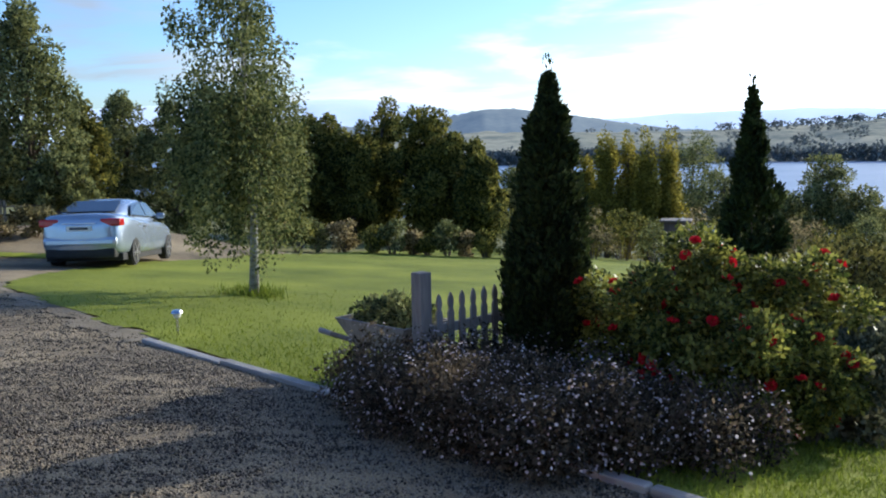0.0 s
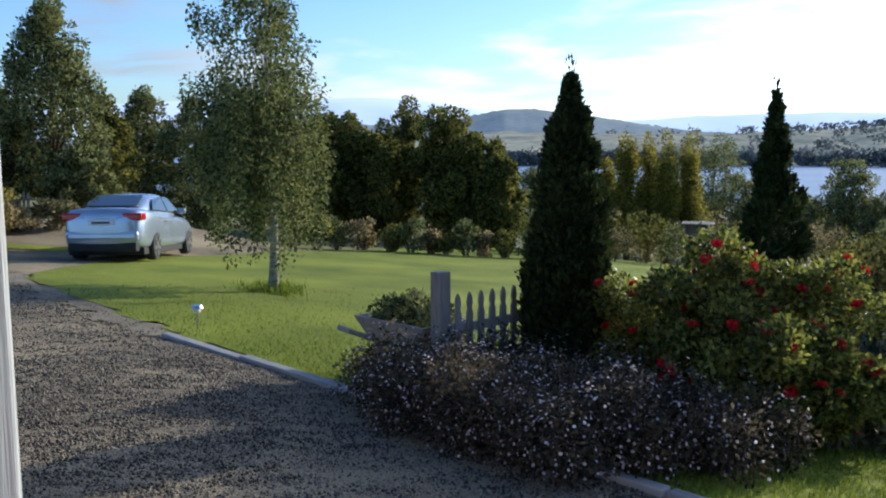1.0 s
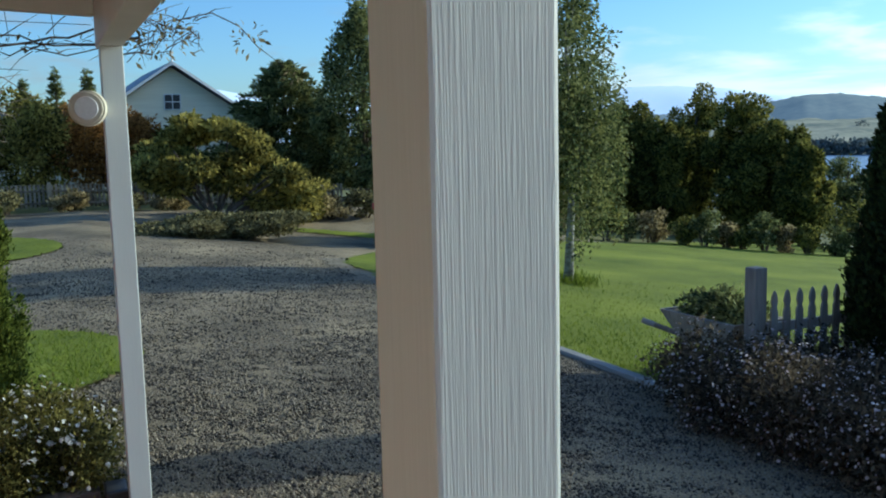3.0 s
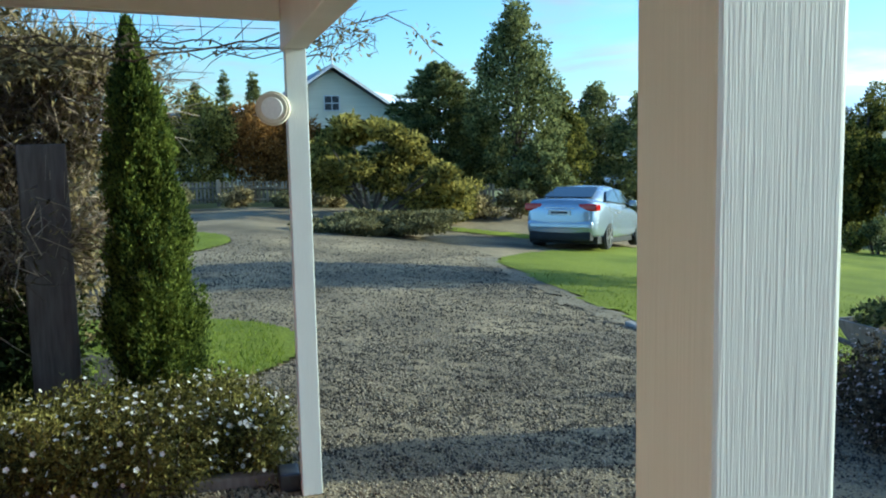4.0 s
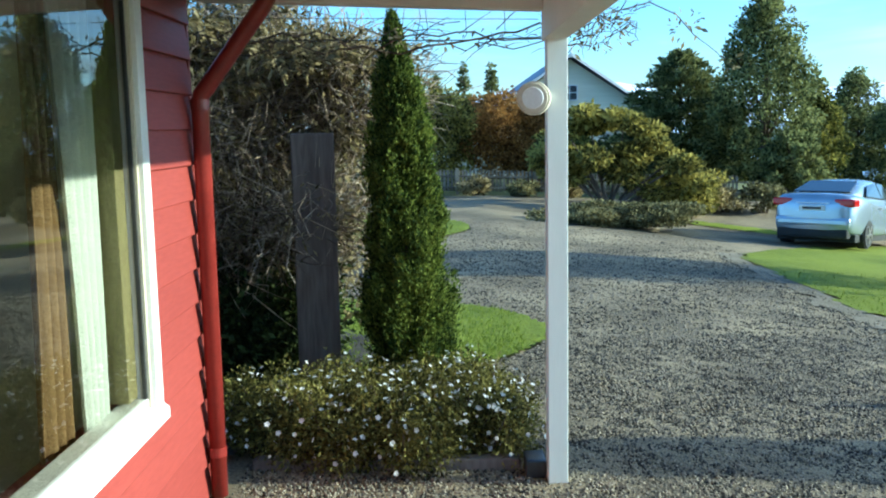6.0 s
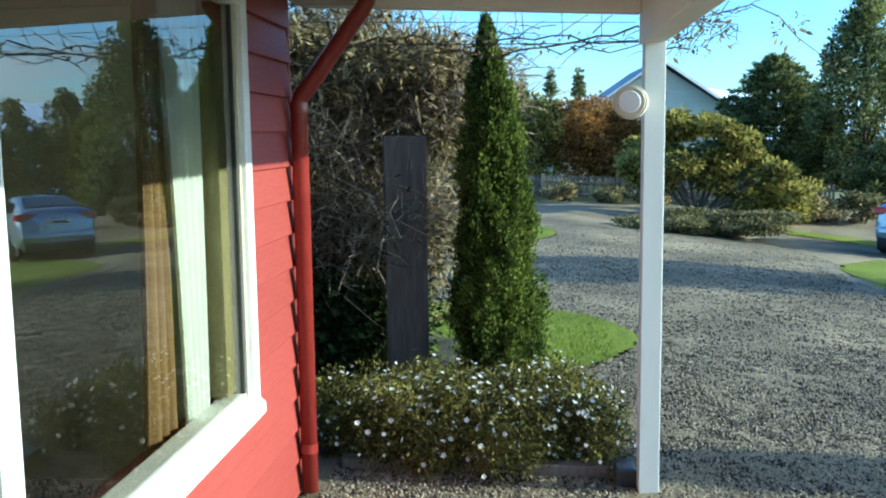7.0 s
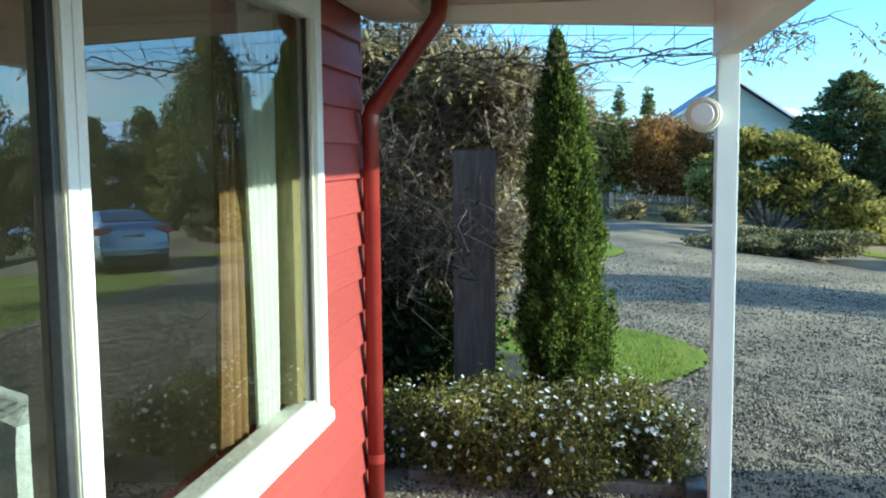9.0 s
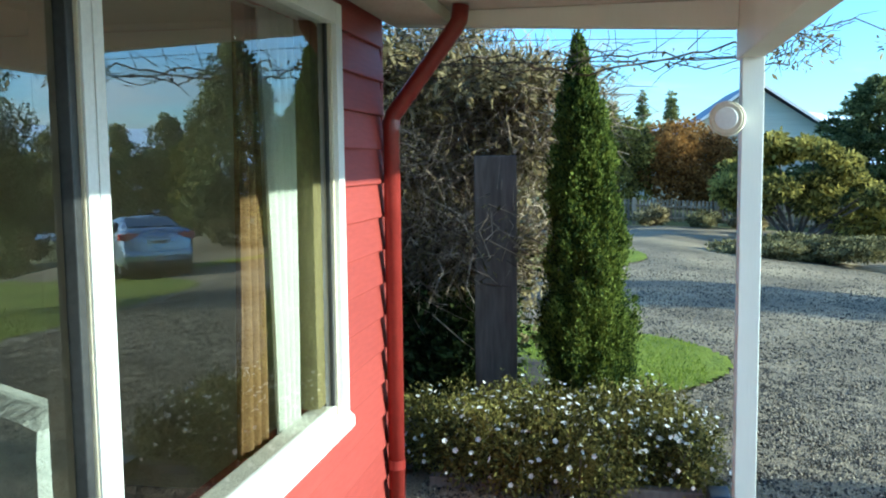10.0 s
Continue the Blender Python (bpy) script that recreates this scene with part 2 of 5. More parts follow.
def pipe(bm, points, radii, sides=8):
    """A tube along points, mitred at the bends."""
    pts = [Vector(p) for p in points]
    rings = []
    side = None
    for i, p in enumerate(pts):
        d = (pts[min(i + 1, len(pts) - 1)] - pts[max(i - 1, 0)]).normalized()
        if side is None:
            side = d.orthogonal().normalized()
        side = (side - d * side.dot(d)).normalized()
        up = d.cross(side)
        rings.append([bm.verts.new(p + (side * math.cos(a) + up * math.sin(a)) * radii[i]) for a in (2 * math.pi * k / sides for k in range(sides))])
    for r, s in zip(rings, rings[1:]):
        for k in range(sides):
            bm.faces.new((r[k], r[(k + 1) % sides], s[(k + 1) % sides], s[k]))
    bm.faces.new(rings[0][::-1])
    bm.faces.new(rings[-1])
    return bm


def ground_z(x, y):
    """The gravel lies level by the house; the lawn falls towards the lake."""
    x, y = np.asarray(x, float), np.asarray(y, float)
    v = np.maximum(y - 0.3, 0)
    near = np.where(v < 6, 0.0085 * v * v, 0.306 + 0.102 * (v - 6))
    side = 0.018 * np.clip(-x - 7, 0, 25) * np.clip((y - 1) / 4, 0, 1)
    fade = 1 - 0.65 * np.clip((-x - 22) / 4, 0, 1) * np.clip((16 - y) / 5, 0, 1)
    z = -(near + side) * fade - np.maximum(v - 24, 0) * 0.03
    return np.maximum(z, -36.0)


def gz(x, y):
    return float(ground_z(x, y))


def at(yaw, d, cx=0.05, cy=0.15):
    """The place d metres off along a compass way from the veranda."""
    return cx - d * math.sin(radians(yaw)), cy + d * math.cos(radians(yaw))


rng = np.random.default_rng(7)


def leaves(centres, normals, size, aspect=0.55, spread=0.6, tip=True):
    """Small pointed leaves, four corners each, round the given places."""
    n = len(centres)
    d = normals + rng.normal(0, spread, (n, 3))
    d /= np.linalg.norm(d, axis=1)[:, None] + 1e-9
    ref = rng.normal(0, 1, (n, 3))
    s = np.cross(d, ref)
    s /= np.linalg.norm(s, axis=1)[:, None] + 1e-9
    L = (size * rng.uniform(0.6, 1.35, n))[:, None]
    w = L * aspect * 0.5
    base = centres
    nrm = np.cross(d, s)
    v = np.stack([base, base + d * L * 0.5 + s * w + nrm * L * 0.08, base + d * L, base + d * L * 0.5 - s * w + nrm * L * 0.08], 1).reshape(-1, 3)
    return v, np.arange(4 * n).reshape(-1, 4)


def blob_points(clumps, n, shell=0.5):
    """Places spread over many clumps (x, y, z, rx, ry, rz), denser towards their skins, with the outward way of each."""
    c = np.asarray(clumps, float)
    weight = (c[:, 3] * c[:, 4] * c[:, 5]) ** 0.67
    pick = rng.choice(len(c), n, p=weight / weight.sum())
    d = rng.normal(0, 1, (n, 3))
    d /= np.linalg.norm(d, axis=1)[:, None]
    r = shell + (1 - shell) * rng.random(n) ** 0.6
    r *= 1 + rng.normal(0, 0.10, n)
    return c[pick, :3] + d * c[pick, 3:] * r[:, None], d


def foliage(name, clumps, n, size, mat, parent, aspect=0.55, droop=0.0, shell=0.45, spread=0.7, floor=None):
    p, d = blob_points(clumps, n, shell)
    if floor is not None:
        keep = p[:, 2] > floor
        p, d = p[keep], d[keep]
    d = d.copy()
    d[:, 2] -= droop
    v, f = leaves(p, d, size, aspect, spread)
    return raw(name, v, f, mat, parent, kind="stuff")


def crown_clumps(cx, cy, cz, rx, ry, rz, n, size=0.35, up=0.0):
    """Uneven clumps filling an egg-shaped crown."""
    out = []
    while len(out) < n:
        u = rng.uniform(-1, 1, 3)
        if u @ u > 1:
            continue
        taper = 1 - up * (u[2] + 1) / 2
        s = size * rng.uniform(0.6, 1.3)
        out.append((cx + u[0] * rx * taper, cy + u[1] * ry * taper, cz + u[2] * rz, rx * s, ry * s, rz * s * 0.8))
    return out


def limbs(bm, base, top, r, ends, sides=8, wobble=0.04):
    """A tapered trunk with limbs that reach out to the ends."""
    base, top = Vector(base), Vector(top)
    n = 7
    pts = [base.lerp(top, k / n) + Vector((rng.normal(0, wobble), rng.normal(0, wobble), 0)) * (k > 0) for k in range(n + 1)]
    pipe(bm, pts, [r * (1.25 if k == 0 else 1 - 0.8 * k / n) for k in range(n + 1)], sides)
    for e in ends:
        e = Vector(e)
        k = int(np.clip((e.z - base.z) / max(top.z - base.z, 0.1) * n * 0.75, 1, n - 1))
        a = pts[k]
        mid = a.lerp(e, 0.5) + Vector((0, 0, 0.12 * (e - a).length))
        rr = r * (1 - 0.8 * k / n) * 0.5
        pipe(bm, [a, mid, e], [rr, rr * 0.6, rr * 0.2], 5)
    return bm


def tree(name, x, y, height, spread, clumps, n, size, leaf, bark=M_BARK, trunk=0.12, clear=0.25, label="", category="tree", group="", droop=0.1, shape=0.3, aspect=0.6, csize=0.36):
    z = gz(x, y)
    t = empty(name, x, y, z, 0, label, category, group)
    low, mid = height * clear, height * (1 + clear) / 2
    cl = crown_clumps(0, 0, mid, spread, spread, (height - low) / 2, clumps, csize, shape)
    ends = [c[:3] for c in cl[: min(14, clumps)]]
    part("trunk", limbs(bmesh.new(), (0, 0, -0.05), (0, 0, height * 0.85), trunk, ends), bark, t, smooth=True)
    foliage("crown", cl, n, size, leaf, t, aspect, droop)
    return t


def shrub(name, x, y, rx, ry, height, n, size, leaf, label, category="shrub", group="", clumps=12, csize=0.45, base=None, aspect=0.55):
    z = gz(x, y) if base is None else base
    t = empty(name, x, y, z, 0, label, category, group)
    cl = crown_clumps(0, 0, height * 0.5, rx * 0.75, ry * 0.75, height * 0.42, clumps, csize)
    bm = bmesh.new()
    for c in cl[:10]:
        a = Vector((c[0] * 0.25, c[1] * 0.25, -0.03))
        pipe(bm, [a, a.lerp(Vector(c[:3]), 0.5) + Vector((0, 0, 0.05)), Vector(c[:3])], [0.018, 0.012, 0.005], 5)
    part("branching", bm, M_BARK, t)["kind"] = "stuff"
    foliage("leaves", cl, n, size, leaf, t, aspect, floor=0.0)
    return t


def conifer(name, x, y, height, outline, n, leaf, label, size=0.07, lean=0.0):
    """A narrow garden cypress: upright sprays in tufts on a spindle of outline (height share, radius), with loose shoots at the tip."""
    z = gz(x, y)
    t = empty(name, x, y, z, 0, label, "tree")
    part("trunk", rod(bmesh.new(), (0, 0, -0.05), (0, lean, height * 0.93), 0.05, 0.01), M_BARK, t)
    hs, rs = zip(*outline)
    # tufts: each a flame-shaped spray standing out of the spindle
    m = n // 260
    th = rng.random(m) ** 0.85
    ta = rng.uniform(0, 2 * math.pi, m)
    tr = np.interp(th, hs, rs) * (0.5 + 0.56 * rng.random(m))
    pick = rng.integers(0, m, n)
    u = rng.random(n) ** 0.8                              # along the tuft
    reach = np.interp(th, hs, rs)[pick]
    wide = (0.035 + 0.16 * reach) * np.sin(np.clip(u, 0.05, 1) * math.pi * 0.93) * 0.42
    h = th[pick] * height * 0.93 + (u - 0.45) * (0.12 + 0.35 * reach)
    r = tr[pick] * (0.82 + 0.18 * u)
    off = rng.normal(0, 1, (n, 3)) * wide[:, None]
    ca, sa = np.cos(ta[pick]), np.sin(ta[pick])
    p = np.stack([r * ca, r * sa + lean * h / height, np.maximum(h, 0.02)], 1) + off
    inner = rng.random(n) < 0.22                          # the dark heart that closes the gaps
    hi = rng.random(n)
    ri = np.interp(hi, hs, rs) * 0.75 * np.sqrt(rng.random(n))
    ai = rng.uniform(0, 2 * math.pi, n)
    p = np.where(inner[:, None], np.stack([ri * np.cos(ai), ri * np.sin(ai) + lean * hi, hi * height * 0.95 + 0.02], 1), p)
    d = np.stack([ca * 0.55, sa * 0.55, 0.9 + 0.2 * rng.random(n)], 1)
    lead = rng.random(n) < 0.0008                          # loose shoots about the tip
    hl = 0.88 + 0.13 * rng.random(n)
    al = np.floor(rng.random(n) * 9) * 0.698
    rl = (hl - 0.84) * 0.30 * (0.4 + 0.6 * np.sin(al * 5) ** 2) + rng.normal(0, 0.008, n)
    p = np.where(lead[:, None], np.stack([rl * np.cos(al), rl * np.sin(al) + lean, hl * height], 1), p)
    d = np.where(lead[:, None], np.stack([np.cos(al) * 0.3, np.sin(al) * 0.3, np.full(n, 2.6)], 1), d)
    v, f = leaves(p, d, size, 0.4, 0.5)
    raw("crown", v, f, leaf, t, kind="stuff")
    return t


# ---------------------------------------------------------------- the large structure
def sheet(name, xs, ys, lift, mat, keep=None, label="", rough=0.0):
    """Ground laid over the fall of the land; keep(x, y) cuts its outline."""
    X, Y = np.meshgrid(xs, ys, indexing="ij")
    Z = ground_z(X, Y) + lift
    if rough:
        Z = Z + rng.normal(0, rough, Z.shape)
    nx, ny = X.shape
    idx = np.arange(nx * ny).reshape(nx, ny)
    f = np.stack([idx[:-1, :-1], idx[1:, :-1], idx[1:, 1:], idx[:-1, 1:]], -1).reshape(-1, 4)
    if keep is not None:
        cx = (X[:-1, :-1] + X[1:, 1:]).ravel() / 2
        cy = (Y[:-1, :-1] + Y[1:, 1:]).ravel() / 2
        f = f[keep(cx, cy)]
    ob = raw(name, np.stack([X, Y, Z], -1).reshape(-1, 3), f, mat, smooth=True)
    return tagged(ob, label, name.replace("_", " "), kind="structure")


def spaced(lo, hi, step, grow=1.25, far=2500):
    a = list(np.arange(lo, hi + step / 2, step))
    s = step
    while a[-1] < far:
        s *= grow
        a.append(a[-1] + s)
    s = step
    while a[0] > -far:
        s *= grow
        a.insert(0, a[0] - s)
    return np.array(a)


def lawn_edge(x):
    """y of the border between gravel and the main lawn."""
    return np.interp(x, [-30, -22.6, -20.4, -17.6, -15.75, -14.3, -12, -9.2, -9.0, 4, 30],
                     [30, 14.0, 9.2, 6.3, 5.0, 4.85, 4.75, 4.62, 4.50, 5.02, 5.02]) + 0.04 * np.sin(x * 3.1) * (x < -9.2)


def on_lawn(x, y):
    return y > lawn_edge(x)


def on_patch(x, y):
    """The small round lawn by the green cypress and the one across the drive."""
    a = ((x + 8.6) / 1.75) ** 2 + ((y + 1.4) / 2.25) ** 2 < 1
    b = ((x + 18.2) / 2.6) ** 2 + ((y + 2.2) / 2.6) ** 2 < 1
    d, w = np.hypot(x - 0.05, y - 0.15), np.degrees(np.arctan2(-(x - 0.05), y - 0.15))
    verge = (d > 23.3) & (d < 23.9) & (w > 66) & (w < 76.5)
    return a | b | verge


def on_gravel(x, y):
    return ~on_lawn(x, y) & ~on_patch(x, y) & (x > -27)


sheet("ground", spaced(-32, 8, 2.0), spaced(-12, 32, 2.0), -0.05, M_MEADOW, label="grassy ground falling gently to the lake")
sheet("gravel_drive", np.arange(-27, 9.01, 0.12), np.arange(-14, 16.01, 0.12), 0.0, M_GRAVEL, on_gravel, "grey loose gravel drive with fine stones", 0.004)
sheet("lawn", np.arange(-34, 9.01, 0.2), np.arange(4, 34.01, 0.15), 0.015, M_GRASS, on_lawn, "mown green lawn sloping away from the drive", 0.006)
sheet("lawn_patch", np.arange(-25, -6.5, 0.06), np.arange(-5.5, 10.6, 0.06), 0.02, M_GRASS, on_patch, "small round patches of mown lawn in the gravel", 0.006)
M_SAND = material("dry_sandy_edge", (0.10, 0.08, 0.05), (0.30, 0.25, 0.17), scale=1.2, rough=0.95, bump=0.6, fine=45)
sheet("drive_edge", np.arange(-16.2, -9.0, 0.08), np.arange(3.6, 5.6, 0.08), 0.008, M_SAND, lambda x, y: (y < lawn_edge(x)) & (y > lawn_edge(x) - 0.36 - 0.05 * np.sin(x * 2.3) - 0.06 * np.sin(x * 5.9 + 1) - 0.04 * np.sin(x * 13.7)), "bare sandy strip along the lawn's edge", 0.005)
lake = sheet("water", spaced(-600, 600, 300), np.linspace(140, 2600, 12), 0.0, material("lake_water", (0.22, 0.32, 0.44), (0.30, 0.40, 0.52), scale=0.01, rough=0.5, bump=0.0, fine=0.4, spec=0.1), label="calm blue lake below the garden")
lake.data.vertices.foreach_set("co", np.stack([np.array([v.co.x for v in lake.data.vertices]), np.array([v.co.y for v in lake.data.vertices]), np.full(len(lake.data.vertices), -33.0)], 1).astype(np.float32).ravel())


def hills(name, d, yaw0, yaw1, crest, mat, seed, depth, label):
    """A range of hills across the lake: crest(yaw) is its height in degrees above the eye."""
    yaws = np.linspace(yaw0, yaw1, 220)
    v = []
    for i, w in enumerate(yaws):
        top = 1.9 + d * math.tan(radians(crest(w)))
        for k in range(9):
            u = k / 8
            r = d - depth * (1 - u)
            z = -36 + (top + 36) * math.sin(u * math.pi / 2) ** 1.3
            z += (noise.noise(Vector((w * 0.5, u * 4, seed))) * 0.10 + noise.noise(Vector((w * 2.3, u * 9, seed))) * 0.03) * (top + 36) * math.sin(u * math.pi) + (noise.noise(Vector((w * 4, 3, seed))) * 0.004 * d if k == 8 else 0)
            v.append((-r * math.sin(radians(w)), r * math.cos(radians(w)), z))
    f = [(i * 9 + k, i * 9 + k + 1, i * 9 + k + 10, i * 9 + k + 9) for i in range(len(yaws) - 1) for k in range(8)]
    return tagged(raw(name, v, f, mat, smooth=True), label, "hills", kind="structure")


def bumps(*peaks):
    return lambda w: sum(h * math.exp(-((w - c) / s) ** 2) for c, s, h in peaks)


# distance haze is painted into the hills: pale, bluish base colours and a glow
M_FARHILL = material("hazed_far_mountain", (0.55, 0.63, 0.75), (0.62, 0.70, 0.82), scale=0.002, rough=1, bump=0, fine=0.02, spec=0)
M_WOODHILL = material("hazed_wooded_hill", (0.13, 0.17, 0.19), (0.24, 0.26, 0.25), scale=0.006, rough=1, bump=0, fine=0.05, spec=0)
M_FIELDHILL = material("hazed_farmed_hill", (0.11, 0.14, 0.12), (0.44, 0.40, 0.28), scale=0.012, rough=1, bump=0, fine=0.07, spec=0)
# a weak blue emission lifts each range as haze would
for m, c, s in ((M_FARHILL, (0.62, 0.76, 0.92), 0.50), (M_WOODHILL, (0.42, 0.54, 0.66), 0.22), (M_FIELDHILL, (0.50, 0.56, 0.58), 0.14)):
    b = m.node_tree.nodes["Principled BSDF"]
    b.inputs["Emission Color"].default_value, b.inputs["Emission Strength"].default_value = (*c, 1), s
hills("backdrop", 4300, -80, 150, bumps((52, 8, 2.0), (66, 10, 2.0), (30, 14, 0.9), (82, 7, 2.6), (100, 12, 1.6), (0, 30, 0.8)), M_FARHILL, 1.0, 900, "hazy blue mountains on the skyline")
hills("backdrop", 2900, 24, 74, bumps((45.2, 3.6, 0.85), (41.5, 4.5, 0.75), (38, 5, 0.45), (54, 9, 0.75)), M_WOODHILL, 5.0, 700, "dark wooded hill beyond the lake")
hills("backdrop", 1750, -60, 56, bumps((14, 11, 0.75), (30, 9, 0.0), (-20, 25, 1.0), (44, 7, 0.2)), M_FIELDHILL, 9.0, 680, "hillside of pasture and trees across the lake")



def far_woods():
    """Trees along the far shore and scattered over the slopes behind it, too far off to count."""
    cl = []
    for k in range(420):
        w = rng.uniform(2, 56)
        r = 1092 + abs(rng.normal(0, 10))
        cl.append((-r * math.sin(radians(w)), r * math.cos(radians(w)), -30 + rng.uniform(0, 9), 9, 9, rng.uniform(5, 9)))
    for k in range(150):
        w = rng.normal(20, 9)
        u = rng.choice((rng.uniform(0.25, 0.8), 0.97))
        r = 1750 - 680 * (1 - u)
        top = 1.9 + 1750 * math.tan(radians(0.75 * math.exp(-((w - 14) / 11) ** 2)))
        z = -36 + (top + 36) * math.sin(u * math.pi / 2) ** 1.3
        cl.append((-r * math.sin(radians(w)), r * math.cos(radians(w)), z + 5, 8, 8, rng.uniform(5, 9)))
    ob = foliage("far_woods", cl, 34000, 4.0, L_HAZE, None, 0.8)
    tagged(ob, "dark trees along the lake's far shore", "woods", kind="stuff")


# greyed, lifted leaf colours with the haze over the lake painted in
L_HAZE = leaf_material("hazed_far_wood_leaf", (0.10, 0.12, 0.12), (0.22, 0.24, 0.22), 0.2, scale=0.01)
far_woods()

# ---------------------------------------------------------------- the house
WALL_Y, CORNER_X = -1.405, -4.69
wall = empty("wall_south", 0, 0, 0, 0, "red painted weatherboard house wall with a white window", "wall", kind="structure")
WX0, WX1, WZ0, WZ1 = -3.70, 1.60, 0.80, 2.50          # the window's rough opening
core = bmesh.new()
for d in ((CORNER_X + 0.04, WALL_Y - 0.16, -0.1, WX0, WALL_Y - 0.03, 2.75), (WX1, WALL_Y - 0.16, -0.1, 5.0, WALL_Y - 0.03, 2.75),
          (WX0, WALL_Y - 0.16, -0.1, WX1, WALL_Y - 0.03, WZ0), (WX0, WALL_Y - 0.16, WZ1, WX1, WALL_Y - 0.03, 2.75)):
    box(core, *d)
part("core", core, M_RED, wall)
boxed("end_wall", (CORNER_X + 0.02, -6.0, -0.1, CORNER_X + 0.14, WALL_Y - 0.165, 2.75), M_RED, wall, 0.0)
boxed("corner_stop", (CORNER_X - 0.012, WALL_Y - 0.10, 0.0, CORNER_X + 0.028, WALL_Y - 0.004, 2.65), M_RED, wall, 0.004)

BOARD = 0.176


def weatherboard(x0, x1):
    """One lapped board: thick at the foot, thin at the head."""
    bm = bmesh.new()
    prof = [(-0.026, 0.0), (0.008, 0.0), (0.010, 0.005), (-0.016, BOARD + 0.02), (-0.026, BOARD + 0.02)]
    a = [bm.verts.new((x0, y, z)) for y, z in prof]
    b = [bm.verts.new((x1, y, z)) for y, z in prof]
    for k in range(5):
        bm.faces.new((a[k], b[k], b[(k + 1) % 5], a[(k + 1) % 5]))
    bm.faces.new(a[::-1])
    bm.faces.new(b)
    bmesh.ops.recalc_face_normals(bm, faces=bm.faces)
    return mesh_of("weatherboard", bm, M_RED)


spans = {"left": weatherboard(CORNER_X + 0.03, WX0 - 0.058), "right": weatherboard(WX1 + 0.058, 5.0), "all": weatherboard(CORNER_X + 0.03, 5.0)}
for k in range(15):
    z = 0.02 + k * BOARD
    keys = ("all",) if z + BOARD < WZ0 - 0.04 or z > WZ1 + 0.03 else ("left", "right")
    for key in keys:
        b = new("weatherboard", spans[key])
        b.parent = wall
        b.location = (0, WALL_Y, z)

# the picture window: cream-white frame, mullion and sill, dark sash in the second light
win = empty("window_1", 0, 0, 0, 0, "large white-framed window reflecting the garden", "window", kind="structure")
fy0, fy1 = WALL_Y - 0.07, WALL_Y + 0.06
boxed("architrave", (WX0 - 0.055, fy0, WZ0 - 0.036, WX0 + 0.03, fy1, WZ1 + 0.06), M_WHITE, win)
boxed("jamb", (WX0 + 0.03, fy0, WZ0, WX0 + 0.052, fy1 - 0.02, WZ1), M_CREAM, win)
boxed("gasket", (WX0 + 0.0525, fy0, WZ0 + 0.041, WX0 + 0.066, WALL_Y + 0.026, WZ1 - 0.031), M_DARKFRAME, win, 0.0)
boxed("sash_stile", (WX0 + 0.068, fy0 - 0.02, WZ0 + 0.051, WX0 + 0.17, WALL_Y - 0.01, WZ1 - 0.031), M_STILE, win)
boxed("architrave", (WX0 + 0.031, fy0, WZ1 - 0.03, WX1 - 0.031, fy1, WZ1 + 0.06), M_WHITE, win)
boxed("architrave", (WX1 - 0.03, fy0, WZ0 - 0.036, WX1 + 0.055, fy1, WZ1 + 0.06), M_WHITE, win)
boxed("bottom_rail", (WX0 + 0.053, fy0, WZ0 + 0.003, WX1 - 0.031, WALL_Y + 0.030, WZ0 + 0.04), M_WHITE, win)
# a mullion of two stops with a groove between them
boxed("mullion", (-1.870, fy0, WZ0 + 0.041, -1.776, fy1 - 0.008, WZ1 - 0.031), M_CREAM, win, 0.003)
boxed("mullion_stop", (-1.868, fy1 - 0.0075, WZ0 + 0.042, -1.826, fy1, WZ1 - 0.032), M_WHITE, win, 0.002)
boxed("mullion_stop", (-1.821, fy1 - 0.0075, WZ0 + 0.042, -1.778, fy1, WZ1 - 0.032), M_WHITE, win, 0.002)
boxed("mullion", (-0.2, fy0, WZ0 + 0.051, -0.1, fy1, WZ1 - 0.031), M_WHITE, win)
boxed("sash", (-1.775, fy1 - 0.05, WZ0 + 0.051, -1.745, fy1 - 0.016, WZ1 - 0.031), M_DARKFRAME, win)
sill = bmesh.new()                                     # a sloping sill with a square nose
prof = [(fy0, WZ0 - 0.085), (fy1 + 0.004, WZ0 - 0.092), (fy1 + 0.008, WZ0 - 0.088), (fy1 + 0.008, WZ0 - 0.046), (fy1 + 0.004, WZ0 - 0.040), (WALL_Y + 0.020, WZ0), (fy0, WZ0)]
ends = [[sill.verts.new((x, u, v)) for u, v in prof] for x in (WX0 - 0.103, WX1 + 0.103)]
for k in range(len(prof)):
    j = (k + 1) % len(prof)
    sill.faces.new((ends[0][k], ends[0][j], ends[1][j], ends[1][k]))
sill.faces.new(ends[0][::-1])
sill.faces.new(ends[1])
bmesh.ops.recalc_face_normals(sill, faces=sill.faces)
part("window_sill", sill, M_WHITE, win)
for x0, x1 in ((WX0 + 0.05, -1.865), (-1.75, -0.195), (-0.105, WX1 - 0.028)):
    pane = boxed("pane", (x0, WALL_Y + 0.012, WZ0 + 0.035, x1, WALL_Y + 0.018, WZ1 - 0.027), M_GLASS, win, 0.0)
    pane.visible_shadow = False
    pane.data.materials.append(M_CLEAR)
    for face in pane.data.polygons:
        face.material_index = 0 if face.normal.y > 0.5 else 1

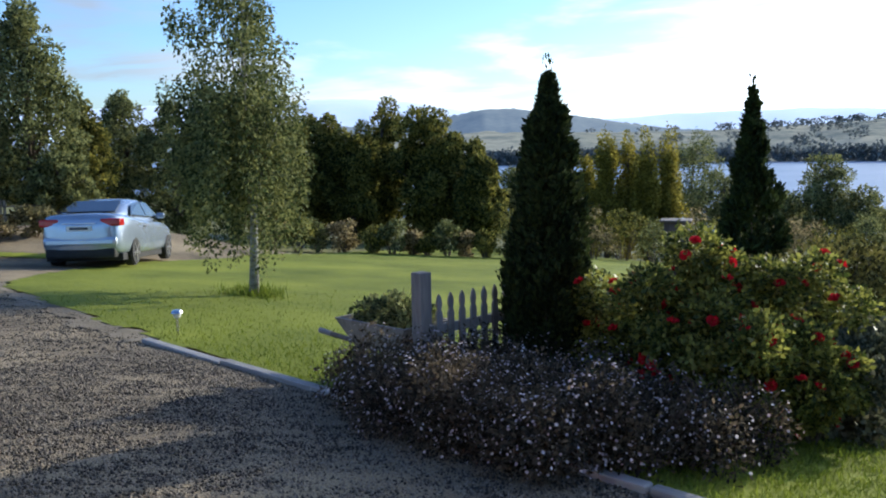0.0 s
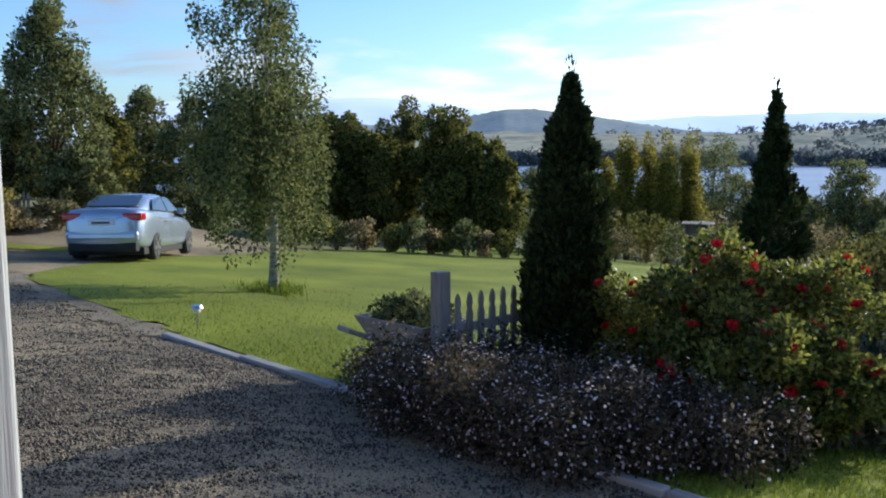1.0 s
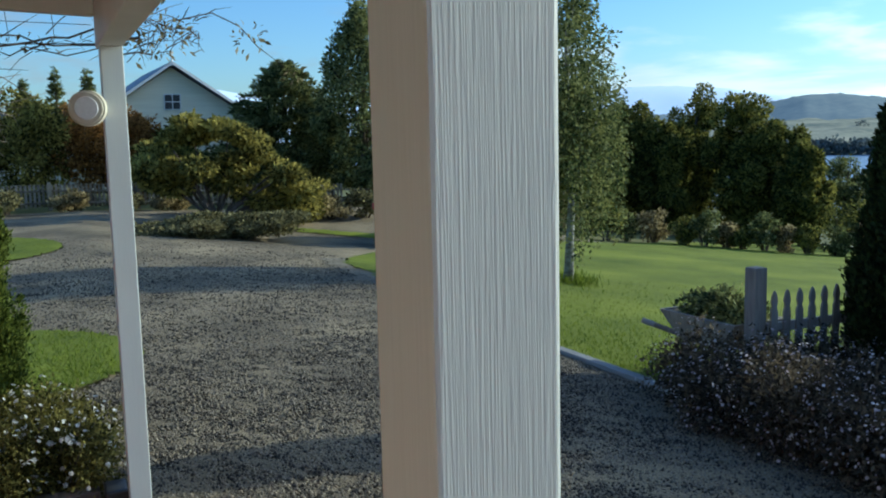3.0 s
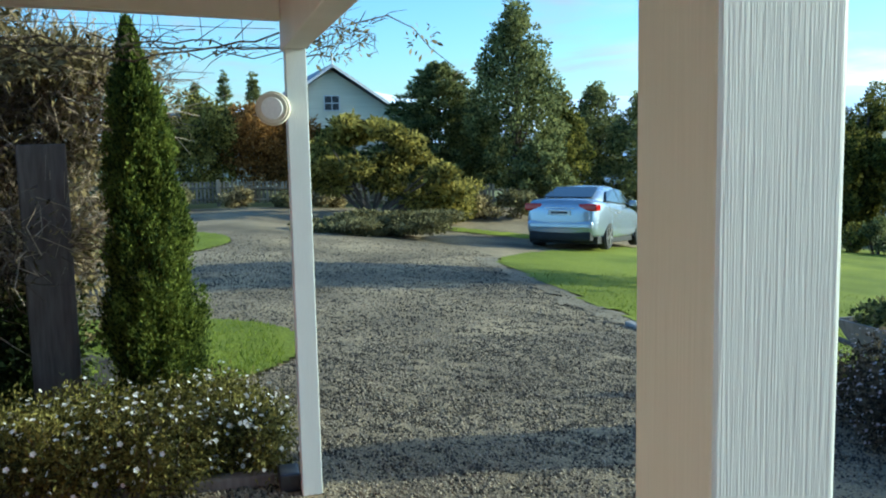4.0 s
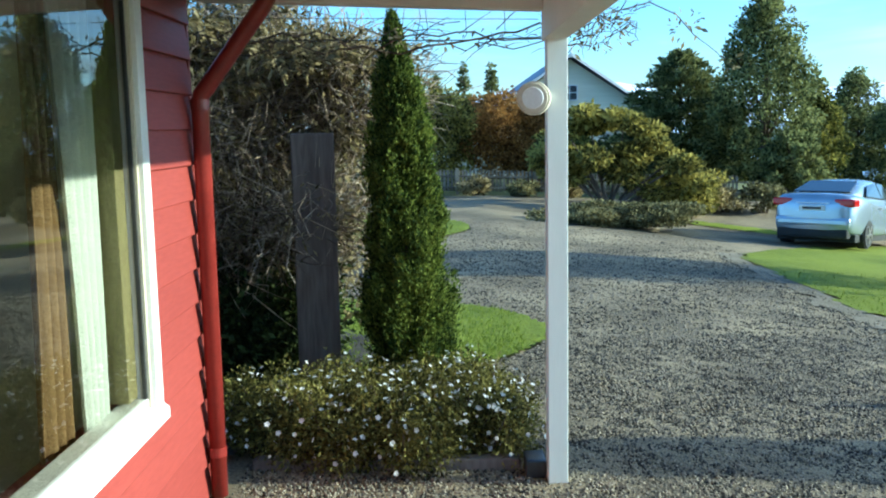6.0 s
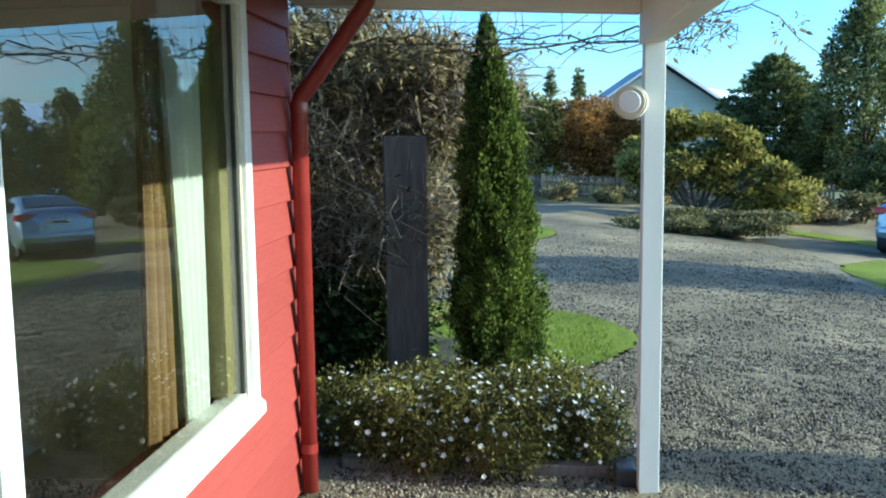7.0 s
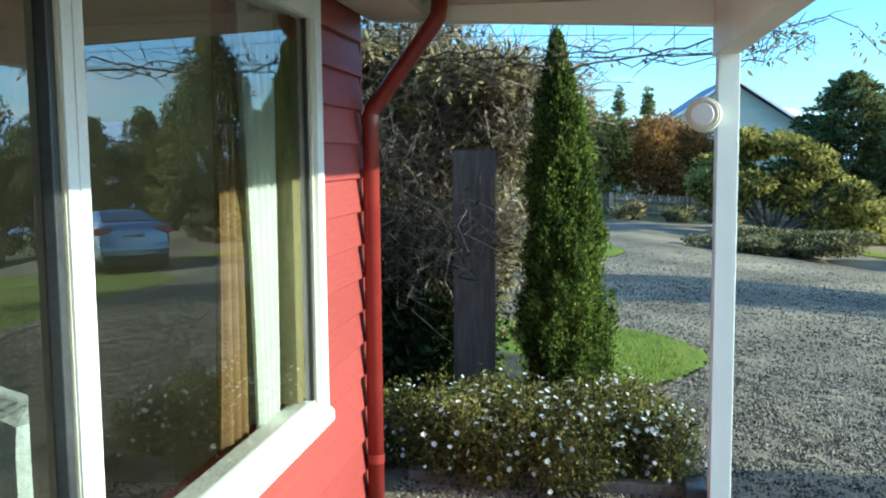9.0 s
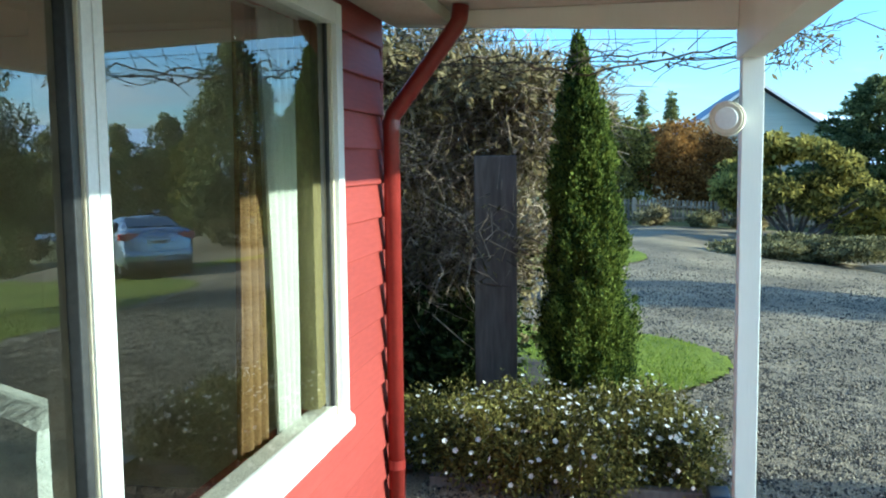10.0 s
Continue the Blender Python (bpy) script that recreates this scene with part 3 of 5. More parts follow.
# veranda: front beam, end beam, ceiling, roof and two square posts
boxed("trim", (-4.90, 0.415, 2.392, 5.0, 0.535, 2.688), M_POST, bevel=0.006)
tagged(bpy.data.objects["trim"], "cream painted veranda beam on square posts", "beam", kind="structure")
bm = bmesh.new()
box(bm, -4.905, WALL_Y + 0.02, 2.545, -4.80, 0.413, 2.688, 0.006)
for v in bm.verts:                                     # its foot rises a little towards the house
    if v.co.z < 2.6:
        v.co.z += 0.08 * (0.413 - v.co.y) / 1.8
tagged(part("trim", bm, M_POST), "cream painted beam across the veranda's end", "beam", kind="structure")
bm = bmesh.new()
box(bm, -5.0, WALL_Y - 0.2, 2.69, 5.0, 0.62, 2.71)
tagged(part("ceiling", bm, M_SOFFIT), "cream boarded veranda ceiling", "ceiling", kind="structure")
tagged(boxed("roof", (-5.1, -6.0, 2.72, 5.0, 0.66, 2.80), material("roof_iron", (0.12, 0.13, 0.14), (0.2, 0.21, 0.22), rough=0.4, metal=0.6), bevel=0.01), "low iron veranda roof", "roof", kind="structure")
tagged(boxed("trim", (-4.798, WALL_Y + 0.02, 2.62, -3.9, WALL_Y + 0.34, 2.688), M_SOFFIT, bevel=0.004), "boxed cream eave at the house corner", "trim", kind="structure")


def veranda_post(x, y, wide, deep, label):
    p = empty("veranda_post", x, y, 0, 0, label, "post", "veranda posts")
    boxed("shaft", (-wide / 2, -deep / 2, 0.0, wide / 2, deep / 2, 2.392), M_POST, p, 0.005)
    boxed("stirrup", (-0.03, -0.03, -0.05, 0.03, 0.03, 0.002), M_DARKFRAME, p, 0.0)
    return p


veranda_post(-0.624, 0.4620, 0.142, 0.121, "square cream veranda post with brushed wood grain")
veranda_post(-4.783, 0.478, 0.108, 0.108, "square white veranda post standing in gravel")


def downpipe():
    t = empty("downpipe", -4.61, -1.347, 0, 0, "round red metal downpipe on the house corner", "pipe")
    bm = bmesh.new()
    pts = [(0, 0, 0.02), (0, 0, 2.10), (0, 0.012, 2.135), (0, 0.04, 2.17), (0, 0.34, 2.565), (0, 0.365, 2.605), (0, 0.375, 2.685)]
    pipe(bm, pts, [0.044] * 7, 20)
    part("tube", bm, M_REDPIPE, t, smooth=True)
    for z in (0.24, 2.06):
        part("collar", rod(bmesh.new(), (0, 0, z), (0, 0, z + 0.05), 0.0475, sides=20), M_REDPIPE, t)


downpipe()


def siren():
    t = empty("siren", -4.735, 0.40, 2.085, 0, "round cream alarm siren on a post bracket", "siren")
    bm = bmesh.new()
    m = Matrix.Translation((0.10, -0.055, 0)) @ Matrix.Rotation(radians(-12), 4, "Z") @ Matrix.Rotation(radians(90), 4, "Y")
    bmesh.ops.create_cone(bm, cap_ends=True, segments=40, radius1=0.087, radius2=0.084, depth=0.075, matrix=m)
    bmesh.ops.bevel(bm, geom=[e for e in bm.edges if len(e.link_faces) == 2 and e.calc_face_angle(0) > 1], offset=0.010, segments=3, affect="EDGES")
    part("drum", bm, M_CREAM, t, smooth=False)
    bm = bmesh.new()
    bmesh.ops.create_cone(bm, cap_ends=True, segments=40, radius1=0.056, radius2=0.052, depth=0.008, matrix=m @ Matrix.Translation((0, 0, 0.0405)))
    part("front_cap", bm, M_WHITE, t)
    boxed("bracket", (0.008, 0.022, -0.035, 0.07, 0.035, 0.035), M_CREAM, t, 0.002)
    boxed("arm", (0.03, -0.03, -0.014, 0.06, 0.021, 0.014), M_DARKFRAME, t, 0.002)


siren()
t = empty("block", -4.90, 0.36, 0, 0, "small black rubber block at the post's foot", "block")
boxed("body", (-0.10, -0.05, 0.0, 0.09, 0.062, 0.10), M_DARKFRAME, t, 0.01)

# the room behind the glass
M_ROOM = material("room_plaster", (0.50, 0.47, 0.36), (0.60, 0.56, 0.44), scale=2, rough=0.9, bump=0.05)
tagged(boxed("wall_room", (-4.6, -5.0, 0.1, 3.0, -4.9, 2.6), M_ROOM, bevel=0), "plain plaster wall inside the room", "wall", kind="structure")
tagged(boxed("wall_room", (-4.6, -4.89, 0.1, -4.5, WALL_Y - 0.17, 2.6), M_ROOM, bevel=0), "plain plaster wall inside the room", "wall", kind="structure")
tagged(boxed("wall_room", (3.0, -4.89, 0.1, 3.1, WALL_Y - 0.17, 2.6), M_ROOM, bevel=0), "plain plaster wall inside the room", "wall", kind="structure")
tagged(boxed("floor", (-4.6, -5.0, 0.0, 3.1, WALL_Y - 0.17, 0.09), material("room_carpet", (0.09, 0.08, 0.07), (0.15, 0.13, 0.11), scale=6, rough=1), bevel=0), "dark carpet inside the room", "floor", kind="structure")
tagged(boxed("ceiling_room", (-4.6, -5.0, 2.61, 3.1, WALL_Y - 0.17, 2.66), M_ROOM, bevel=0), "plaster ceiling inside the room", "ceiling", kind="structure")


def curtain(x0, x1, y, folds, deep, mat, label, x0b=None, x1b=None):
    """A hanging curtain in folds; its foot may be drawn aside."""
    n, rows = folds * 8, 10
    x0b, x1b = x0 if x0b is None else x0b, x1 if x1b is None else x1b
    v, f = [], []
    for r in range(rows + 1):
        u = r / rows
        a, b = x0b + (x0 - x0b) * u, x1b + (x1 - x1b) * u
        for k in range(n + 1):
            w = k / n
            v.append((a + (b - a) * w, y + deep * math.sin(w * folds * 2 * math.pi + 0.6 * math.sin(u * 3)) * (0.7 + 0.3 * (1 - u)), 0.72 + 1.75 * u))
    for r in range(rows):
        for k in range(n):
            i = r * (n + 1) + k
            f.append((i, i + 1, i + n + 2, i + n + 1))
    ob = raw("curtain", v, f, mat, smooth=True)
    md = ob.modifiers.new("thick", "SOLIDIFY")
    md.thickness = 0.004
    return tagged(ob, label, "curtain", "window curtains")


curtain(-3.51, -3.15, -1.485, 4, 0.016, leaf_material("sheer_cloth", (0.70, 0.74, 0.68), (0.84, 0.87, 0.82), 0.25, 0.8), "pale green-white sheer curtain hanging in folds", -3.46, -3.26)
curtain(-3.22, -3.06, -1.535, 3, 0.025, leaf_material("tan_cloth", (0.20, 0.12, 0.05), (0.30, 0.19, 0.09), 0.2, 0.9), "heavy tan curtain drawn beside the sheer", -3.22, -2.99)

curtain(-1.99, -1.85, -1.50, 3, 0.014, leaf_material("grey_sheer_cloth", (0.46, 0.52, 0.54), (0.58, 0.63, 0.64), 0.25, 0.8), "pale grey sheer curtain gathered beside the mullion")


def armchair():
    t = empty("armchair", -1.97, -2.2, 0.12, 60, "rounded armchair under a pale quilted cover", "armchair")
    cloth = material("quilted_cover", (0.50, 0.54, 0.52), (0.66, 0.70, 0.67), scale=5, rough=0.9, bump=0.5, fine=22, depth=0.02)
    boxed("seat", (-0.42, -0.40, 0.12, 0.42, 0.40, 0.46), cloth, t, 0.10)
    boxed("backrest", (-0.44, 0.28, 0.13, 0.44, 0.50, 1.10), cloth, t, 0.10)
    for s in (-1, 1):
        boxed("armrest", (0.40 * s - 0.10, -0.38, 0.12, 0.40 * s + 0.10, 0.28, 0.83), cloth, t, 0.10)
    for sx in (-0.35, 0.35):
        for sy in (-0.32, 0.40):
            part("foot", rod(bmesh.new(), (sx, sy, 0.0), (sx, sy, 0.13), 0.022, 0.03), M_BARK, t)


armchair()


# ---------------------------------------------------------------- by the veranda's end
# dark sheet under the bed's plants: its near-black colour paints the shade there
sheet("bed_soil", np.arange(-9.2, -4.9, 0.1), np.arange(-5.0, 0.35, 0.1), 0.035, M_SOIL, lambda x, y: (((x + 7.0) / 2.0) ** 2 + ((y + 2.6) / 2.5) ** 2 < 1) | (((x + 5.6) / 0.8) ** 2 + ((y + 0.5) / 0.85) ** 2 < 1), "bed soil beside the house, darkened for the shade under its plants", 0.012)
def plank_post():
    t = empty("timber_slab", -6.36, -1.03, 0, 97, "upright grey weathered timber slab behind the daisies", "post")
    boxed("slab", (-0.15, -0.06, -0.05, 0.15, 0.06, 1.93), M_DARKWOOD, t, 0.012)


plank_post()
t = empty("garden_edging", -5.02, -0.45, 0, 88, "dark weathered timber sleeper edging the daisy bed", "edging")
boxed("sleeper", (-0.80, -0.05, -0.05, 0.74, 0.05, 0.065), M_DARKWOOD, t, 0.012)
conifer("cypress_tree", -6.25, -0.35, 2.84, ((0, 0.27), (0.12, 0.33), (0.3, 0.325), (0.5, 0.26), (0.68, 0.20), (0.82, 0.155), (0.9, 0.075), (1.0, 0.02)), 150000, L_GREENCON, "slim green garden cypress beside the drive", 0.03, -0.10)


def twiggy_shrub():
    """A tall, dense shrub of bare wiry twigs with sparse olive leaves; near-black leaves paint the shade at its foot.
    """
    t = empty("twiggy_shrub", -7.0, -2.1, 0, 0, "tall wiry shrub with bare grey twigs", "shrub")
    bm = bmesh.new()
    for k in range(9):
        a = rng.uniform(0, 6.28)
        top = (1.0 * math.cos(a) * 0.7, 1.2 * math.sin(a) * 0.8, rng.uniform(1.6, 2.5))
        pipe(bm, [(0.15 * math.cos(a), 0.15 * math.sin(a), -0.03), (top[0] * 0.4, top[1] * 0.4, 0.9), top], [0.03, 0.022, 0.008], 6)
    part("branching", bm, M_BARK, t)["kind"] = "stuff"
    cl = crown_clumps(0, 0, 1.55, 1.0, 1.75, 1.55, 44, 0.34)
    p, d = blob_points(cl, 20000, 0.3)
    p = p[p[:, 2] > 0.75 + 0.3 * rng.random(len(p))]
    m = len(p)
    way = rng.normal(0, 1, (m, 3)) + np.stack([p[:, 0] * 0.5, p[:, 1] * 0.5, np.full(m, 0.3)], 1)
    way /= np.linalg.norm(way, axis=1)[:, None]
    ref = np.cross(way, rng.normal(0, 1, (m, 3)))
    ref /= np.linalg.norm(ref, axis=1)[:, None]
    oth = np.cross(way, ref)
    L = rng.uniform(0.12, 0.5, m)[:, None]
    r = rng.uniform(0.0025, 0.0075, m)[:, None]
    bend = rng.normal(0, 0.05, (m, 3))
    v, f = [], []
    for j in range(3):
        c = p + way * L * (j / 2) + bend * (j == 1)
        rr = r * (1 - 0.35 * j)
        for a in range(3):
            v.append(c + ref * rr * math.cos(a * 2.094) + oth * rr * math.sin(a * 2.094))
    V = np.stack(v, 1).reshape(-1, 3)
    base = np.arange(m)[:, None] * 9
    for j in range(2):
        for a in range(3):
            f.append(base + np.array([j * 3 + a, j * 3 + (a + 1) % 3, j * 3 + 3 + (a + 1) % 3, j * 3 + 3 + a]))
    raw("twig_tangle", V, np.concatenate(f), M_TWIG, t, kind="stuff")
    foliage("leaves", cl, 48000, 0.065, L_OLIVE, t, 0.26, shell=0.5, floor=0.85)
    high = crown_clumps(0.1, 0.1, 2.55, 0.7, 1.5, 0.42, 26, 0.3)
    foliage("leaf_sprays", high, 10000, 0.09, L_OLIVE, t, 0.22, shell=0.2)
    # low clumps in the dark conifer colour, added to stand for shade
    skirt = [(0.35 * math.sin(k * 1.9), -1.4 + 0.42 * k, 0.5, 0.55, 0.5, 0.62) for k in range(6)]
    core = [(0.1 * math.sin(k * 2.3), -1.25 + 0.42 * k, 1.45, 0.5, 0.42, 1.05) for k in range(7)]
    foliage("inner_leaves", core, 6000, 0.07, L_OLIVE, t, 0.5, shell=0.3, floor=0.5)
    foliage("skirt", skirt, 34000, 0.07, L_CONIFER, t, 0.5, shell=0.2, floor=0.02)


twiggy_shrub()


def daisy_bush(name, outline, height, n, nflower, petal, label, leaf=L_DAISY, cup=0.0155, size=0.05, singles=0, stalk=0.02):
    """A low spreading bush: clumps inside an outline of circles (x, y, r), small white heads over its skin."""
    cx, cy = np.mean([o[0] for o in outline]), np.mean([o[1] for o in outline])
    z = gz(cx, cy)
    t = empty(name, cx, cy, z, 0, label, "flowering shrub")
    cl = []
    for x, y, r in outline:
        for k in range(14):
            a, q = rng.uniform(0, 6.28), r * math.sqrt(rng.random())
            h = height * rng.uniform(0.55, 1.08) * (1.0 - 0.25 * q / r)
            s = r * rng.uniform(0.35, 0.65)
            px, py = x + q * math.cos(a) - cx, y + q * math.sin(a) - cy
            cl.append((px, py, gz(px + cx, py + cy) - z + h * 0.45, s, s, h * 0.52))
    bm = bmesh.new()
    for c in cl[::2]:
        pipe(bm, [(c[0] * 0.8, c[1] * 0.8, c[2] - c[5] - 0.06), (c[0] * 0.9, c[1] * 0.9, c[2]), (c[0], c[1], c[2] + c[5] * 0.8)], [0.012, 0.008, 0.003], 5)
    part("branching", bm, M_BARK, t)["kind"] = "stuff"
    foliage("leaves", cl, n, size, leaf, t, 0.42, shell=0.3)
    # heads: six short petals round a cup, turned up and out
    p, d = blob_points(cl, nflower, 1.02)
    keep = p[:, 2] > height * 0.15
    p, d = p[keep] + d[keep] * stalk + np.array([0, 0, stalk - 0.02]), d[keep]
    d[:, 2] = np.abs(d[:, 2]) + 0.25
    d += rng.normal(0, 0.3, d.shape)
    d /= np.linalg.norm(d, axis=1)[:, None]
    a = np.cross(d, rng.normal(0, 1, d.shape))
    a /= np.linalg.norm(a, axis=1)[:, None]
    b = np.cross(d, a)
    R = (cup * rng.uniform(0.7, 1.25, len(p)))[:, None]
    unit = [(0, 0, -0.25)] + [(math.cos(k * 0.6283) * (1.0 if k % 2 == 0 else 0.72), math.sin(k * 0.6283) * (1.0 if k % 2 == 0 else 0.72), 0.2 * (k % 2)) for k in range(10)]
    tri = [(0, 1 + k, 1 + (k + 1) % 10) for k in range(10)]
    if singles:                                           # the nearest heads, one by one
        order = np.argsort(-p[:, 0])
        me = bpy.data.meshes.new("flower_head")
        me.from_pydata(unit, [], tri)
        me.materials.append(petal)
        for k in order[:singles]:
            ob = new("flower_head", me)
            ob.parent = t
            q = Vector(d[k]).to_track_quat("Z", "Y").to_matrix().to_4x4()
            ob.matrix_local = Matrix.Translation(p[k]) @ q @ Matrix.Scale(float(R[k, 0]), 4)
        rest = order[singles:]
        p, d, a, b, R = p[rest], d[rest], a[rest], b[rest], R[rest]
    V = np.stack([p + (a * u[0] + b * u[1] + d * u[2]) * R for u in unit], 1).reshape(-1, 3)
    F = np.concatenate([np.arange(len(p))[:, None] * 11 + np.array(f) for f in tri])
    raw("flower_mass", V, F, petal, t, kind="stuff")
    return t


daisy_bush("daisy_bush", [(-5.35, -0.9, 0.42), (-5.45, -0.25, 0.45), (-5.5, 0.1, 0.36), (-5.85, -0.6, 0.5), (-5.25, -0.5, 0.38), (-5.5, -1.2, 0.35), (-5.95, 0.0, 0.35), (-5.12, -0.85, 0.26), (-5.1, -0.3, 0.28), (-5.12, 0.1, 0.24)], 0.57, 105000, 1500, L_PETAL, "low green bush dotted with white daisies", L_DAISY, 0.0155, 0.029, 290, 0.03)


def bare_vine():
    """A leafless climber on a wire under the beam, twigs hanging from it."""
    t = empty("climbing_vine", -5.15, 0.0, 2.35, 0, "bare twining climber along a wire under the eave", "vine")
    bm = bmesh.new()
    pipe(bm, [(0, -1.4, 0.10), (0, 0.0, 0.08), (0, 0.47, 0.09)], [0.003] * 3, 5)
    for k in range(9):                                    # short droppers from the beam to the wire
        y = -1.25 + k * 0.21
        pipe(bm, [(0.0, y, 0.09), (0.12, y + 0.01, 0.10), (0.24, y, 0.22)], [0.0022] * 3, 4)
    pipe(bm, [(0.23, -1.4, 0.20), (0.23, 0.4, 0.16)], [0.0022] * 2, 4)
    part("wire", bm, M_DARKFRAME, t)
    bm = bmesh.new()
    for s in range(3):
        y, pts = -1.45, []
        while y < 0.75:
            pts.append((rng.normal(0, 0.03), y, 0.08 + 0.05 * math.sin(y * 5 + s * 2) + rng.normal(0, 0.018)))
            y += rng.uniform(0.07, 0.13)
        pipe(bm, pts, [0.006 - 0.0012 * s] * len(pts), 5)
    part("stem", bm, M_BARK, t)
    bm = bmesh.new()
    for k in range(150):
        dense = k < 80
        y = rng.uniform(0.5, 1.0) if dense else rng.uniform(-1.45, 0.5)
        a = Vector((rng.normal(0, 0.06), y, 0.09 + rng.normal(0, 0.04) + (0.12 * rng.random() if dense else 0)))
        w = Vector((rng.normal(0, 1), rng.normal(0, 1), rng.normal(-0.3 if not dense else 0.1, 0.7))).normalized()
        L = rng.uniform(0.06, 0.24)
        pipe(bm, [a, a + w * L * 0.5 + Vector((rng.normal(0, 0.012), rng.normal(0, 0.012), 0.01)), a + w * L], [0.0035, 0.0026, 0.001], 4)
    # a long stray shoot arching out over the drive
    pipe(bm, [(0, 0.85, 0.22), (-0.02, 1.05, 0.27), (-0.02, 1.2, 0.20), (-0.03, 1.3, 0.09), (-0.03, 1.42, 0.0), (-0.04, 1.53, -0.10)], [0.004, 0.004, 0.0035, 0.003, 0.002, 0.001], 5)
    part("twig_tangle", bm, M_BARK, t)["kind"] = "stuff"
    foliage("leaves", [(0, 0.75, 0.14, 0.14, 0.2, 0.14), (0, 1.25, 0.14, 0.05, 0.12, 0.08), (0, 1.5, -0.08, 0.04, 0.05, 0.05), (0, -0.5, 0.08, 0.05, 0.9, 0.05)], 260, 0.045, L_OLIVE, t, 0.4)


bare_vine()

# ---------------------------------------------------------------- the bed across the gravel
for k in range(9):
    x0 = -9.0 + k * 1.55
    y = 4.44 + 0.04 * (x0 + 9.0) + 0.01 * math.sin(k * 2.1)
    t = empty("garden_edging", x0 + 0.77, y, gz(x0, y), 2.3 + 0.4 * math.sin(k * 1.7), "grey weathered timber sleeper edging the lawn", "edging", "lawn edging")
    boxed("sleeper", (-0.765, -0.05, -0.09, 0.765, 0.05, 0.05), M_SLEEPER, t, 0.012)


def picket_fence():
    x, y = -5.235, 5.03
    z = gz(x, y)
    t = empty("picket_fence", x, y, z, 0, "grey timber picket fence with a square end post", "fence")
    boxed("post", (-0.058, -0.058, -0.1, 0.058, 0.058, 0.865 - z), M_GREYWOOD, t, 0.008)
    for h in (0.22, 0.535):
        boxed("rail", (-0.02, 0.06, h, 0.02, 1.5, h + 0.075), M_GREYWOOD, t, 0.004)
    for k in range(10):
        py = 0.155 + k * 0.128
        bm = bmesh.new()
        w = 0.031
        prof = [(-w, 0.18), (w, 0.18), (w, 0.70), (w * 0.55, 0.735), (w * 0.95, 0.78), (w * 0.6, 0.83), (0, 0.865), (-w * 0.6, 0.83), (-w * 0.95, 0.78), (-w * 0.55, 0.735), (-w, 0.70)]
        a = [bm.verts.new((0.022, py + u, v)) for u, v in prof]
        b = [bm.verts.new((0.042, py + u, v)) for u, v in prof]
        bm.faces.new(a[::-1])
        bm.faces.new(b)
        for i in range(len(prof)):
            j = (i + 1) % len(prof)
            bm.faces.new((a[i], a[j], b[j], b[i]))
        bmesh.ops.recalc_face_normals(bm, faces=bm.faces)
        part("picket", bm, M_GREYWOOD, t)


picket_fence()


def wheelbarrow():
    x, y = -5.93, 5.28
    z = gz(x, y)
    t = empty("wheelbarrow", x, y, z, 4, "old timber wheelbarrow planted with dark leaves", "wheelbarrow")
    bm = bmesh.new()
    lo = [(-0.26, -0.20), (0.30, -0.20), (0.30, 0.20), (-0.26, 0.20)]
    hi = [(-0.42, -0.29), (0.46, -0.29), (0.46, 0.29), (-0.42, 0.29)]
    o = [[bm.verts.new((px, py, h)) for px, py in ring] for ring, h in ((lo, 0.33), (hi, 0.58))]
    i = [[bm.verts.new((px * 0.93, py * 0.9, h)) for px, py in ring] for ring, h in ((lo, 0.35), (hi, 0.58))]
    for k in range(4):
        j = (k + 1) % 4
        bm.faces.new((o[0][k], o[0][j], o[1][j], o[1][k]))
        bm.faces.new((i[0][j], i[0][k], i[1][k], i[1][j]))
        bm.faces.new((o[1][k], o[1][j], i[1][j], i[1][k]))
    bm.faces.new(o[0][::-1])
    bm.faces.new(i[0])
    part("tray", bm, M_GREYWOOD, t)
    for s in (-1, 1):
        part("handle", rod(bmesh.new(), (0.6, 0.10 * s, 0.27), (-0.52, 0.245 * s, 0.41), 0.024), M_GREYWOOD, t)
        part("grip", rod(bmesh.new(), (-0.52, 0.245 * s, 0.41), (-0.66, 0.265 * s, 0.43), 0.027), M_SLEEPER, t)
        part("leg", rod(bmesh.new(), (-0.18, 0.20 * s, 0.36), (-0.26, 0.22 * s, 0.0), 0.022), M_GREYWOOD, t)
    wh = bmesh.new()
    m = Matrix.Translation((0.62, 0, 0.17)) @ Matrix.Rotation(radians(90), 4, "X")
    bmesh.ops.create_cone(wh, cap_ends=True, segments=24, radius1=0.17, radius2=0.17, depth=0.05, matrix=m)
    part("wheel", wh, M_BARK, t)
    p = empty("potted_plant", x + 0.02, y, z + 0.5, 0, "dark leafy plants filling the barrow", "plant")
    part("soil", box(bmesh.new(), -0.36, -0.22, -0.06, 0.38, 0.22, 0.03, 0.02), M_SOIL, p)
    foliage("leaves", [(-0.22, 0, 0.1, 0.18, 0.22, 0.14), (0.05, 0, 0.13, 0.2, 0.22, 0.17), (0.3, 0, 0.1, 0.16, 0.2, 0.14)], 2600, 0.05, L_DARK, p)


